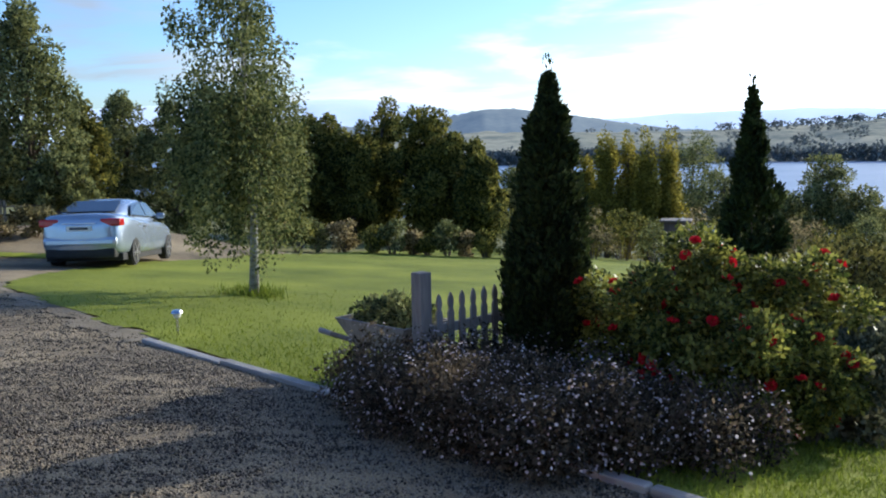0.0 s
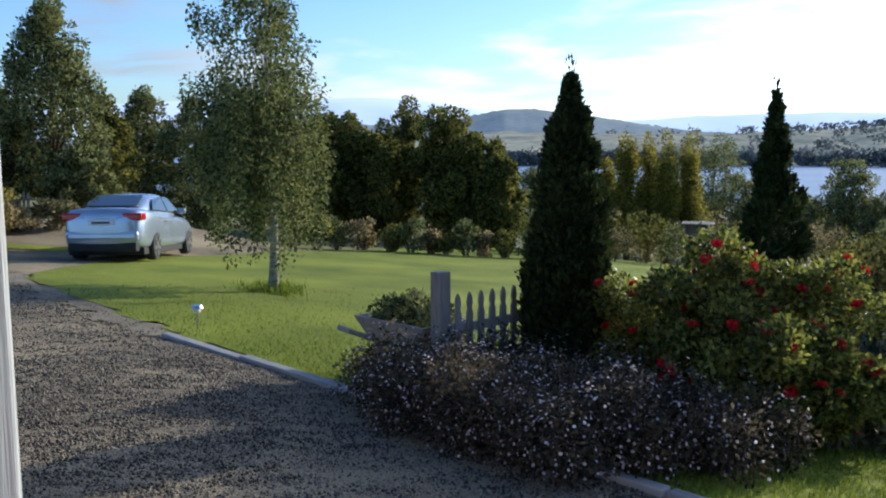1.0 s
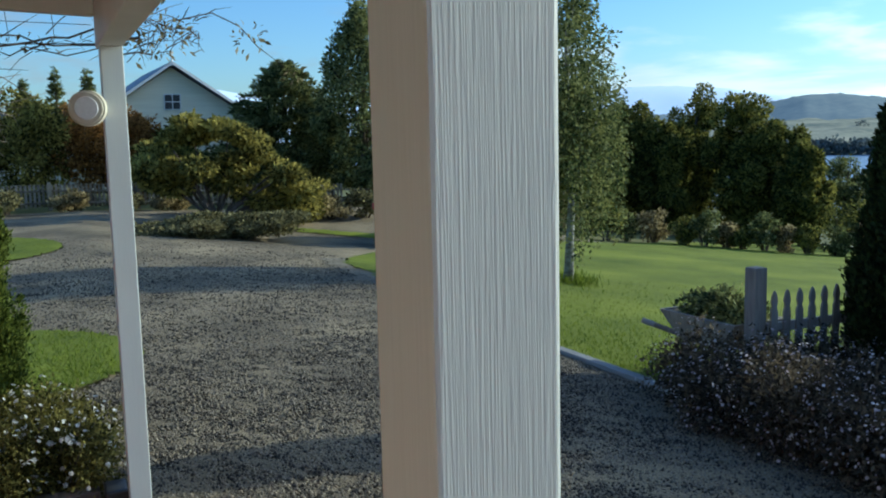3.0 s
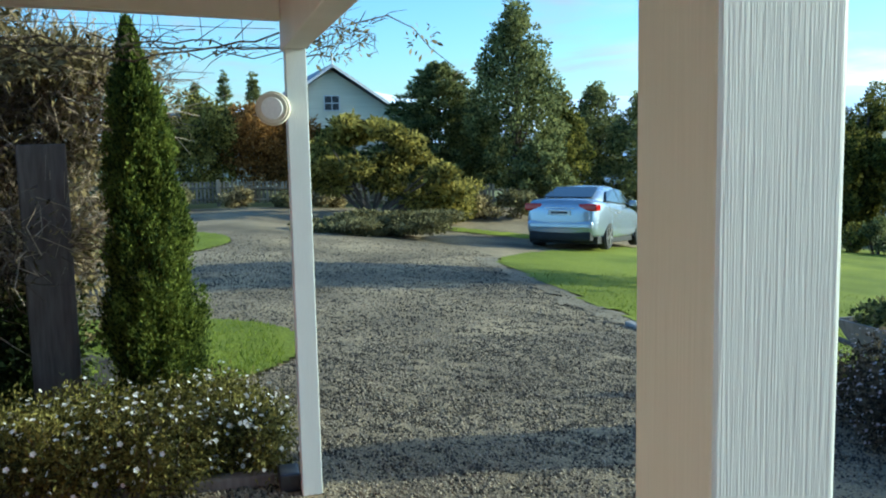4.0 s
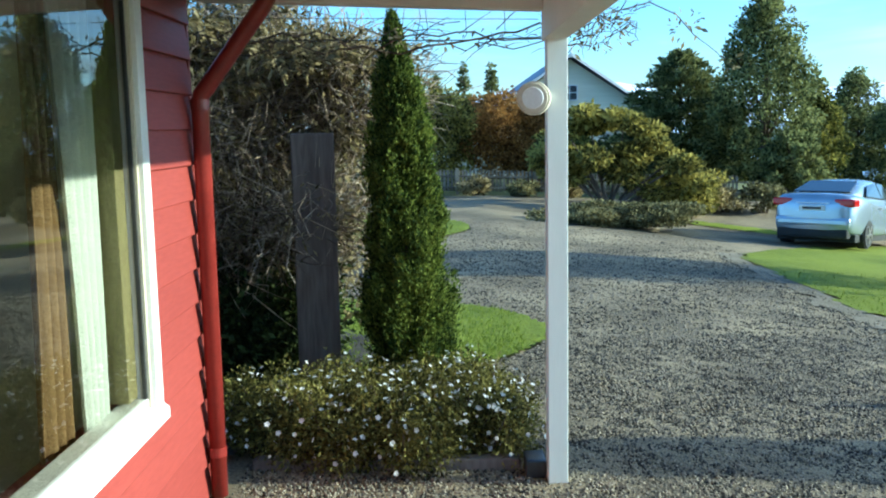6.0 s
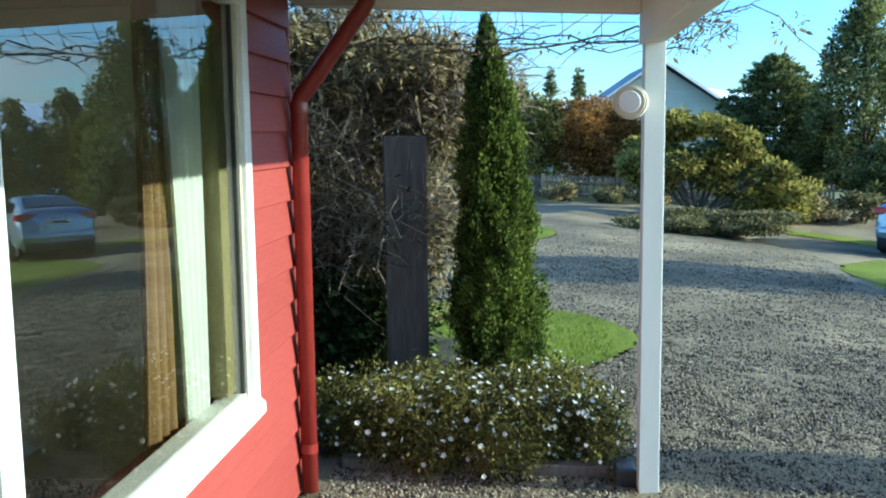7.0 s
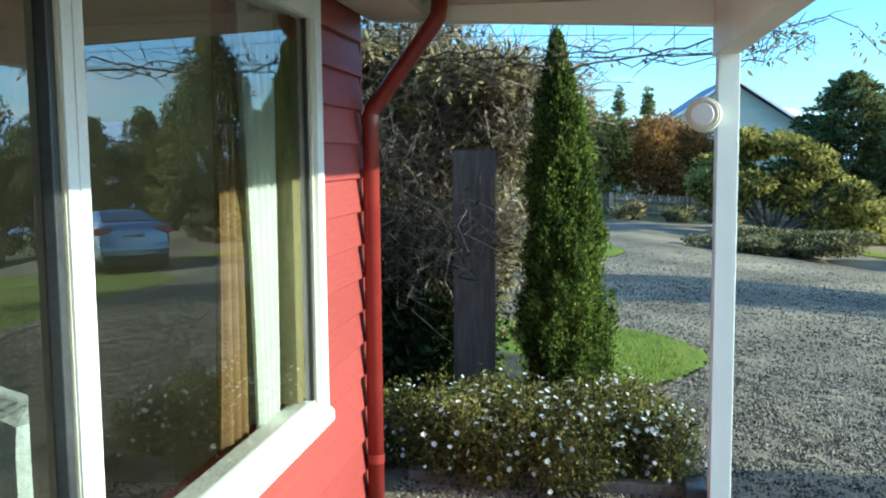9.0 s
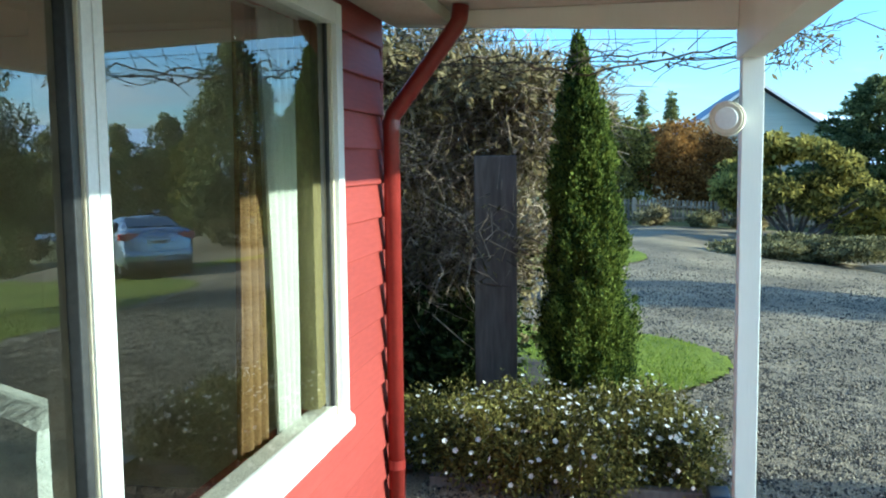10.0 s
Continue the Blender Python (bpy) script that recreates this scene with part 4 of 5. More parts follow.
wheelbarrow()
conifer("cypress_tree", -4.86, 6.10, 2.80, ((0, 0.35), (0.25, 0.36), (0.5, 0.33), (0.68, 0.275), (0.8, 0.205), (0.88, 0.14), (0.94, 0.05), (1.0, 0.012)), 60000, L_CONIFER, "dark columnar cypress rising from the flower bed", 0.06, 0.04)
conifer("cypress_tree", -5.74, 11.0, 3.36, ((0, 0.44), (0.3, 0.47), (0.5, 0.40), (0.65, 0.29), (0.8, 0.17), (0.9, 0.07), (1.0, 0.012)), 30000, L_CONIFER, "dark columnar cypress at the garden's edge", 0.08)
daisy_bush("flower_bed_shrub", [(-5.25, 4.72, 0.42), (-4.75, 4.58, 0.45), (-4.25, 4.52, 0.48), (-3.75, 4.56, 0.5), (-3.35, 4.68, 0.42), (-4.5, 5.3, 0.5), (-3.8, 5.4, 0.5), (-5.0, 5.4, 0.4), (-3.05, 5.2, 0.4), (-2.95, 5.6, 0.34)],
           0.74, 76000, 7000, M_PINKPETAL, "spreading bed shrub sprinkled with tiny white flowers", L_BED, 0.011, 0.042)


def rose_bush(x, y, r, height, n, nrose, label):
    z = gz(x, y)
    t = empty("rose_bush", x, y, z, 0, label, "rose bush", "roses")
    cl = crown_clumps(0, 0, height * 0.55, r * 0.8, r * 0.8, height * 0.42, 22, 0.36)
    bm = bmesh.new()
    for c in cl[:14]:
        pipe(bm, [(c[0] * 0.2, c[1] * 0.2, -0.03), (c[0] * 0.6, c[1] * 0.6, c[2] * 0.6), c[:3]], [0.014, 0.01, 0.004], 5)
    part("branching", bm, M_BARK, t)["kind"] = "stuff"
    foliage("leaves", cl, int(n * 1.6), 0.046, L_ROSE, t, 0.62, shell=0.3, floor=0)
    p, d = blob_points(cl, nrose * 3, 0.98)
    pick = np.argsort(-(p[:, 2] * 0.35 - p[:, 1] * 0.45 + rng.normal(0, 0.45, len(p))))[:nrose]
    for c, w in zip(p[pick], d[pick]):
        bm = bmesh.new()
        up = (Vector(w) + Vector((0, 0, 0.8))).normalized()
        q = up.to_track_quat("Z", "Y").to_matrix().to_4x4()
        for ring, (cnt, rr, hh) in enumerate(((5, 0.038, 0.022), (4, 0.026, 0.032), (3, 0.014, 0.040))):
            for k in range(cnt):
                a = 2 * math.pi * (k + ring * 0.4) / cnt
                ca, sa = math.cos(a), math.sin(a)
                pts = [(0, 0, 0), (ca * rr - sa * rr * 0.7, sa * rr + ca * rr * 0.7, hh * 0.7), (ca * rr * 1.2, sa * rr * 1.2, hh * 1.2), (ca * rr + sa * rr * 0.7, sa * rr - ca * rr * 0.7, hh * 0.7)]
                bm.faces.new([bm.verts.new(Matrix.Translation(c) @ q @ Vector(u)) for u in pts])
        part("bloom", bm, L_RED, t)
    return t


rose_bush(-3.55, 6.35, 0.82, 1.45, 14000, 46, "tall rose bush with scattered red blooms")
rose_bush(-3.15, 6.75, 0.75, 1.32, 12000, 42, "leafy rose bush with red blooms in sun")
rose_bush(-4.3, 6.55, 0.6, 1.28, 8000, 16, "rose bush with red blooms beside the cypress")
rose_bush(-3.0, 6.1, 0.48, 0.95, 6000, 24, "low rose bush with red blooms over the daisies")
rose_bush(-2.78, 6.6, 0.40, 0.9, 6000, 20, "low rose bush with red blooms at the lawn's corner")
for k, (w, d, rx, h) in enumerate(((24.5, 10.6, 1.1, 1.5), (20.0, 11.0, 1.2, 1.45), (22.5, 8.8, 0.7, 0.85), (22.3, 7.4, 0.5, 0.7))):
    x, y = at(w, d)
    shrub("hedge_shrub", x, y, rx, rx, h, 9000, 0.06, L_GREY if k > 1 else L_DAISY, "rounded grey-green garden shrub" if k > 1 else "clipped rounded green hedge shrub", group="bed shrubs", clumps=18)
x, y = at(32.0, 9.6)
t = empty("bird_box", x, y, gz(x, y), 30, "small dark box on a garden stake", "box")
part("stake", rod(bmesh.new(), (0, 0, -0.05), (0, 0, 1.28), 0.03), M_BARK, t)
boxed("box", (-0.12, -0.11, 1.28, 0.12, 0.11, 1.54), M_DARKWOOD, t, 0.01)
boxed("lid", (-0.16, -0.15, 1.542, 0.15, 0.14, 1.56), M_GREYWOOD, t, 0.006)


def solar_lamp(x, y):
    z = gz(x, y)
    t = empty("garden_lamp", x, y, z, 0, "small steel solar lamp on a stake", "lamp")
    steel = material("brushed_steel", (0.5, 0.5, 0.5), (0.65, 0.65, 0.66), rough=0.25, metal=1.0, bump=0.05)
    part("stake", rod(bmesh.new(), (0, 0, -0.03), (0, 0, 0.22), 0.013), steel, t)
    part("lens", rod(bmesh.new(), (0, 0, 0.22), (0, 0, 0.27), 0.035, 0.045, 16), M_WHITE, t)
    part("cap", rod(bmesh.new(), (0, 0, 0.271), (0, 0, 0.305), 0.07, 0.05, 16), steel, t)


solar_lamp(-9.16, 4.86)


# ---------------------------------------------------------------- the lawn and the drive
def weeping_birch(x, y, height):
    z = gz(x, y)
    t = empty("birch_tree", x, y, z, 0, "young weeping silver birch on the lawn", "tree")
    cl, ends = [], []
    for k in range(150):
        u = rng.random()
        h = height * (0.34 + 0.64 * u)
        a = rng.uniform(0, 6.28)
        w = 1.55 * math.sin(min(1, (1.06 - u) * 1.25) * 1.5708) * rng.uniform(0.25, 1.0)
        px, py = w * math.cos(a), w * math.sin(a)
        side = 0.57 * px + 0.82 * py
        pull = side * (-0.38 if side > 0 else 0.02)       # the crown hangs fuller on its far side
        px, py = px + 0.57 * pull, py + 0.82 * pull
        c = 0.27 if u < 0.5 else 0.19
        cl.append((px, py, h, c, c, c * 1.3))
        if k < 20:
            ends.append((px, py, h))
        if u < 0.5:
            for j in range(3):                          # hanging curtains of twigs
                cl.append((px * (0.96 + 0.03 * j), py * (0.96 + 0.03 * j), h - 0.42 * (j + 1), 0.23 - 0.03 * j, 0.23 - 0.03 * j, 0.32))
    cl = [c for c in cl if c[2] > 0.55]
    part("trunk", limbs(bmesh.new(), (0, 0, -0.05), (0.05, 0, height * 0.92), 0.075, ends, 10, 0.03), M_BIRCHBARK, t, smooth=True)
    foliage("crown", cl, 42000, 0.06, L_BIRCH, t, 0.7, droop=0.9, shell=0.2)
    g = rng.normal(0, 0.22, (700, 3)) * np.array([1.6, 0.9, 0])
    v, f = leaves(g, np.tile([0, 0, 1.0], (700, 1)), 0.16, 0.08, 0.35)
    tuft = raw("tall_grass", v, f, M_BLADE)
    tuft.location = (x, y, gz(x, y))
    tagged(tuft, "tuft of unmown grass round the birch trunk", "grass", kind="stuff")


weeping_birch(-12.75, 7.95, 5.7)


def sedan():
    x, y = -20.6, 8.95
    nose, tail = (gz(x - s * 1.36 * math.sin(radians(50)), y + s * 1.36 * math.cos(radians(50))) for s in (1, -1))
    t = empty("car", x, y, (nose + tail) / 2, 50.0, "silver-blue four-door sedan parked with its tail to the house", "car")
    t.rotation_euler[0] = math.atan2(nose - tail, 2.72)    # it stands with the fall of the ground
    paint = material("silver_blue_paint", (0.36, 0.43, 0.51), (0.43, 0.50, 0.58), scale=3, rough=0.22, bump=0, metal=0.6, spec=0.6)
    dark = material("tinted_glass", (0.012, 0.014, 0.017), (0.03, 0.034, 0.04), rough=0.05, bump=0, spec=0.8)
    black = material("black_rubber", (0.012, 0.012, 0.012), (0.03, 0.03, 0.03), rough=0.8, bump=0.2)
    red = material("red_lens", (0.35, 0.008, 0.010), (0.5, 0.02, 0.02), rough=0.12, bump=0)
    alloy = material("alloy_metal", (0.45, 0.45, 0.46), (0.6, 0.6, 0.62), rough=0.3, metal=0.9, bump=0)
    # stations from tail (-y) to nose (+y): y, half width, sill height, waist height
    st = [(-2.30, 0.68, 0.34, 0.95), (-2.22, 0.78, 0.27, 1.11), (-2.0, 0.86, 0.22, 1.15), (-1.5, 0.90, 0.20, 1.12), (-0.6, 0.905, 0.19, 1.02), (0.4, 0.905, 0.19, 0.98),
          (1.1, 0.90, 0.20, 0.95), (1.7, 0.87, 0.22, 0.87), (2.1, 0.79, 0.26, 0.74), (2.30, 0.64, 0.34, 0.60)]
    bm = bmesh.new()
    rings = []
    for sy, w, lo, hi in st:
        sec = [(-w * 0.86, lo), (-w * 0.985, lo + 0.12), (-w, lo + (hi - lo) * 0.5), (-w * 0.965, hi - 0.11), (-w * 0.88, hi - 0.015), (-w * 0.45, hi + 0.015),
               (w * 0.45, hi + 0.015), (w * 0.88, hi - 0.015), (w * 0.965, hi - 0.11), (w, lo + (hi - lo) * 0.5), (w * 0.985, lo + 0.12), (w * 0.86, lo)]
        rings.append([bm.verts.new((px, sy, pz)) for px, pz in sec])
    for a, b in zip(rings, rings[1:]):
        for k in range(12):
            bm.faces.new((a[k], a[(k + 1) % 12], b[(k + 1) % 12], b[k]))
    bm.faces.new(rings[0])
    bm.faces.new(rings[-1][::-1])
    bmesh.ops.recalc_face_normals(bm, faces=bm.faces)
    body = part("body", bm, paint, t, smooth=True)
    md = body.modifiers.new("round", "SUBSURF")
    md.levels = md.render_levels = 2
    # cabin: glasshouse tapering to the roof
    bm = bmesh.new()
    rings = []
    for sy, w, h in ((-1.85, 0.66, 1.13), (-1.15, 0.60, 1.36), (-0.65, 0.575, 1.46), (0.0, 0.57, 1.485), (0.42, 0.57, 1.44), (1.22, 0.68, 0.99)):
        sec = [(-0.80 if h > 1.1 else -w, 0.95), (-w - 0.03, h - 0.06 if h > 1.1 else h - 0.03), (-w * 0.8, h), (0, h + 0.015), (w * 0.8, h), (w + 0.03, h - 0.06 if h > 1.1 else h - 0.03), (0.80 if h > 1.1 else w, 0.95)]
        rings.append([bm.verts.new((px, sy, pz)) for px, pz in sec])
    for a, b in zip(rings, rings[1:]):
        for k in range(6):
            bm.faces.new((a[k], a[k + 1], b[k + 1], b[k]))
    bm.faces.new(rings[0])
    bm.faces.new(rings[-1][::-1])
    bmesh.ops.recalc_face_normals(bm, faces=bm.faces)
    cabin = part("cabin", bm, paint, t, smooth=True)
    md = cabin.modifiers.new("round", "SUBSURF")
    md.levels = md.render_levels = 2

    def pane(name, corners, mat, lift=0.012):
        bm = bmesh.new()
        c = [Vector(p) for p in corners]
        n = (c[1] - c[0]).cross(c[2] - c[0]).normalized() * lift
        a, b = [bm.verts.new(p) for p in c], [bm.verts.new(p + n) for p in c]
        bm.faces.new(a[::-1])
        bm.faces.new(b)
        for k in range(len(c)):
            j = (k + 1) % len(c)
            bm.faces.new((a[k], a[j], b[j], b[k]))
        bmesh.ops.recalc_face_normals(bm, faces=bm.faces)
        return part(name, bm, mat, t)

    pane("rear_window", [(-0.58, -1.76, 1.17), (0.58, -1.76, 1.17), (0.49, -1.0, 1.405), (-0.49, -1.0, 1.405)], dark, 0.02)
    pane("windscreen", [(0.60, 1.12, 1.05), (-0.60, 1.12, 1.05), (-0.52, 0.45, 1.41), (0.52, 0.45, 1.41)], dark, 0.02)
    for s in (1, -1):
        q = [(0.77 * s, -1.32, 1.10), (0.785 * s, -0.22, 1.06), (0.622 * s, -0.22, 1.39), (0.64 * s, -0.88, 1.33)]
        pane("side_window", q if s > 0 else q[::-1], dark, 0.016)
        q = [(0.785 * s, -0.16, 1.06), (0.785 * s, 0.85, 1.03), (0.63 * s, 0.32, 1.37), (0.622 * s, -0.16, 1.39)]
        pane("side_window", q if s > 0 else q[::-1], dark, 0.016)
        lamp = box(bmesh.new(), min(0.42 * s, 0.835 * s), -2.275, 0.87, max(0.42 * s, 0.835 * s), -1.92, 1.03, 0.04)
        part("tail_light", lamp, red, t)
        boxed("mirror", (0.90 * s - 0.10, 0.62, 1.0, 0.90 * s + 0.10, 0.72, 1.13), paint, t, 0.03)
        boxed("door_handle", (0.895 * s - 0.015, -0.75, 0.83, 0.895 * s + 0.015, -0.55, 0.86), alloy, t, 0.006)
        for wy in (-1.36, 1.36):
            w = empty("wheel", 0, 0, 0)
            w.parent = t
            bm = bmesh.new()
            m = Matrix.Translation((0.785 * s, wy, 0.315)) @ Matrix.Rotation(radians(90), 4, "Y")
            bmesh.ops.create_cone(bm, cap_ends=True, segments=28, radius1=0.315, radius2=0.315, depth=0.215, matrix=m)
            bmesh.ops.bevel(bm, geom=[e for e in bm.edges if e.calc_face_angle(0) > 1], offset=0.03, segments=2, affect="EDGES")
            part("tyre", bm, black, w)
            bm = bmesh.new()
            m2 = Matrix.Translation((0.898 * s, wy, 0.315)) @ Matrix.Rotation(radians(90), 4, "Y")
            for k in range(5):
                q = m2 @ Matrix.Rotation(k * 1.2566, 4, "Z")
                made = bmesh.ops.create_cube(bm, size=1.0, matrix=q @ Matrix.Translation((0.105, 0, 0)) @ Matrix.Diagonal((0.2, 0.06, 0.02, 1)))
            bmesh.ops.create_cone(bm, cap_ends=True, segments=24, radius1=0.21, radius2=0.21, depth=0.008, matrix=m2 @ Matrix.Translation((0, 0, -0.012 * s)))
            part("rim", bm, alloy, w)
    boxed("number_plate", (-0.26, -2.325, 0.775, 0.26, -2.30, 0.885), M_WHITE, t, 0.003)
    boxed("plate_lettering", (-0.19, -2.331, 0.805, 0.19, -2.3255, 0.855), M_DARKFRAME, t, 0.0)
    boxed("rear_bumper", (-0.76, -2.30, 0.43, 0.76, -2.0, 0.66), paint, t, 0.08)
    boxed("diffuser", (-0.72, -2.285, 0.21, 0.72, -2.0, 0.42), black, t, 0.06)
    boxed("badge_strip", (-0.34, -2.32, 0.925, 0.34, -2.29, 0.945), alloy, t, 0.004)
    boxed("underbody", (-0.80, -2.0, 0.14, 0.80, 2.0, 0.30), black, t, 0.02)


sedan()

# island bed in the turning circle, with a big golden shrub
x, y = at(79.5, 20.6)
t = shrub("island_planting", x, y, 1.3, 2.3, 0.6, 26000, 0.08, L_HEATH, "low grey-green groundcover mound in the gravel circle", "groundcover", clumps=60, csize=0.3)
x, y = at(79.6, 24.5)


def golden_shrub(x, y):
    """A wide old shrub: many stems, tiers of leafy clumps with gaps, falling away to one side."""
    t = empty("golden_shrub", x, y, gz(x, y), 0, "large spreading shrub with golden-green leaves", "shrub")
    cl, bm = [], bmesh.new()
    for k in range(74):
        v = rng.uniform(-2.0, 2.15)
        top = np.interp(v, [-2.0, -1.3, -0.4, 0.35, 1.2, 2.15], [1.7, 2.75, 3.0, 2.55, 1.75, 0.75])
        low = np.interp(v, [-2.0, -0.6, 0.2, 2.15], [0.75, 1.0, 0.9, 0.2])
        h = top - (top - low) * rng.random() ** 1.7
        c = rng.uniform(0.2, 0.36)
        u = rng.normal(0, 0.75) * (1 - 0.25 * abs(v))
        cl.append((u, v, h - c * 0.5, c * 1.25, c * 1.25, c * 0.62))
        if k % 4 == 0:
            pipe(bm, [(0.1 * math.sin(k), -0.35 + 0.12 * math.cos(k), -0.05), (u * 0.35, -0.3 + (v + 0.3) * 0.45, h * 0.45), (u, v, h - 0.1)], [0.05, 0.035, 0.012], 6)
    part("branching", bm, M_BARK, t)["kind"] = "stuff"
    foliage("leaves", cl, 21000, 0.15, L_GOLD, t, 0.5, droop=0.15, shell=0.35)


golden_shrub(x, y)
x, y = at(75.8, 25.5)
tree("golden_shrub", x, y, 1.35, 1.0, 20, 7000, 0.09, L_GOLD, trunk=0.05, clear=0.05, label="yellowing shrub beside the drive", category="shrub", shape=0.3)


def paling_fence(a, b, step, height, label):
    """A far paling fence from a to b: each paling a piece."""
    a, b = Vector((*a, gz(*a))), Vector((*b, gz(*b)))
    d = b - a
    n = int(d.length / step)
    t = empty("paling_fence", a.x, a.y, a.z, math.degrees(math.atan2(d.y, d.x)), label, "fence")
    L = d.length

    def drop(s):                                          # how far the ground lies below the fence's start
        q = a + d * (s / L)
        return gz(q.x, q.y) - a.z

    bays = int(L / 2.4)
    for k in range(bays + 1):
        s0 = k * 2.4
        boxed("post", (s0 - 0.05, -0.11, drop(s0) - 0.1, s0 + 0.05, -0.031, drop(s0) + height * 1.12), M_PALING, t, 0)
        for h in (0.25, 0.75):
            bm = bmesh.new()
            pipe(bm, [(s0, -0.02, drop(s0) + height * h), (s0 + 2.4, -0.02, drop(s0 + 2.4) + height * h)], [0.035, 0.035], 4)
            part("rail", bm, M_PALING, t)
    me = mesh_of("paling", box(bmesh.new(), -0.038, 0.011, 0.03, 0.038, 0.03, height), M_PALING)
    for k in range(min(n, 290)):
        p = new("paling", me)
        p.parent = t
        p.location = (k * step + 0.05, 0, drop(k * step) + 0.03 * rng.random())


paling_fence(at(94.5, 28.5), at(72.5, 29.5), 0.115, 0.68, "brown timber paling fence along the far drive")
for k, (w, d, rx, h) in enumerate(((92, 27.0, 1.0, 0.6), (88.5, 27.4, 1.1, 0.6), (85.5, 27.4, 1.0, 0.55), (83, 27.5, 1.0, 0.6), (76.5, 27.0, 1.1, 0.7), (73.5, 26.0, 1.1, 0.7), (71.2, 26.4, 0.9, 0.8))):
    x, y = at(w, d)
    shrub("border_shrub", x, y, rx, rx * 0.6, h, 1800, 0.11, (L_HEATH, L_OLIVE)[k % 2], "low straggling shrub in front of the fence", group="fence border")
for k, (w, d, h, r, leaf, what) in enumerate(((90.6, 31, 3.5, 1.25, L_GOLD, "yellow-green garden shrub behind the fence"), (87.4, 32, 3.4, 1.5, L_RUST, "rust-coloured autumn shrub behind the fence"),
                                              (84.9, 33, 2.9, 1.2, L_RUST, "rust-coloured autumn shrub behind the fence"), (93.5, 32, 3.0, 1.4, L_GOLD, "yellow-green garden shrub behind the fence"),
                                              (83.0, 32, 2.2, 1.2, L_FOREST, "green garden shrub behind the fence"))):
    x, y = at(w, d)
    tree("garden_shrub", x, y, h, r, 34, 12000, 0.12, leaf, trunk=0.06, clear=0.08, label=what, category="shrub", shape=0.3)


def fir(x, y, h, r, label, n=22000, power=0.75, boughs=150, size=0.17):
    """A fir whose boughs stand out one by one, drooping towards their tips."""
    t = empty("fir_tree", x, y, gz(x, y), 0, label, "tree", "far firs")
    part("trunk", rod(bmesh.new(), (0, 0, -0.1), (0, 0, h * 0.97), 0.12, 0.02), M_BARK, t)
    u = np.sort(rng.random(boughs) ** 1.15)
    a = np.arange(boughs) * 2.39996 + rng.normal(0, 0.3, boughs)
    reach = r * (1.02 - u) ** power * rng.uniform(0.62, 1.08, boughs)
    k = rng.choice(boughs, n, p=(reach + 0.1) / (reach + 0.1).sum())
    s = 0.12 + 0.9 * rng.random(n) ** 0.7
    q = reach[k] * s
    spread = 0.05 + 0.16 * q * (1.05 - s)
    p = np.stack([q * np.cos(a[k]), q * np.sin(a[k]), 0.06 * h + u[k] * h * 0.94 + q * 0.16 - 0.10 * q * s], 1) + rng.normal(0, 1, (n, 3)) * spread[:, None] * np.array([1, 1, 0.55])
    v, f = leaves(p, np.stack([np.cos(a[k]), np.sin(a[k]), np.full(n, 0.25)], 1), size, 0.3, 0.45)
    raw("crown", v, f, L_DARK, t)
    return t


for w, d, h, r in ((88.9, 52, 5.6, 1.15), (87.2, 54, 5.8, 1.2), (90.6, 53, 5.0, 1.15)):
    fir(*at(w, d), h, r, "distant dark fir behind the gardens", 8000, 1.1, 150, 0.24)

# the big trees left of the lawn
for w, d, h, r, leaf, what, cl, n in (
        (71.2, 31, 6.9, 2.3, L_DARK, "tall dark loose-crowned tree beyond the car", 46, 11000), 
        (68.4, 34, 4.4, 1.5, L_FOREST, "grey-green tree beyond the car", 26, 8000), (66.2, 38, 5.6, 2.2, L_DARK, "dark broad tree behind the birch", 30, 9000),
        (73.5, 36, 3.6, 2.0, L_DARK, "dark evergreen behind the drive", 24, 8000), (63.5, 36, 5.2, 2.4, L_DARK, "dark broad tree behind the birch", 30, 9000),
        (69.8, 30, 2.2, 1.6, L_DARK, "low dark shrub tree behind the car", 18, 5000), (60.0, 40, 6.2, 2.3, L_DARK, "dark broad tree behind the birch", 30, 9000)):
    x, y = at(w, d)
    tree("garden_tree", x, y, h, r, cl * 5, n * 2, 0.12, leaf, trunk=0.16, clear=0.04, label=what, shape=0.72, csize=0.125)

fir(*at(76.0, 33), 4.75, 3.5, "broad dark evergreen by the drive", 56000, 0.72, 300)

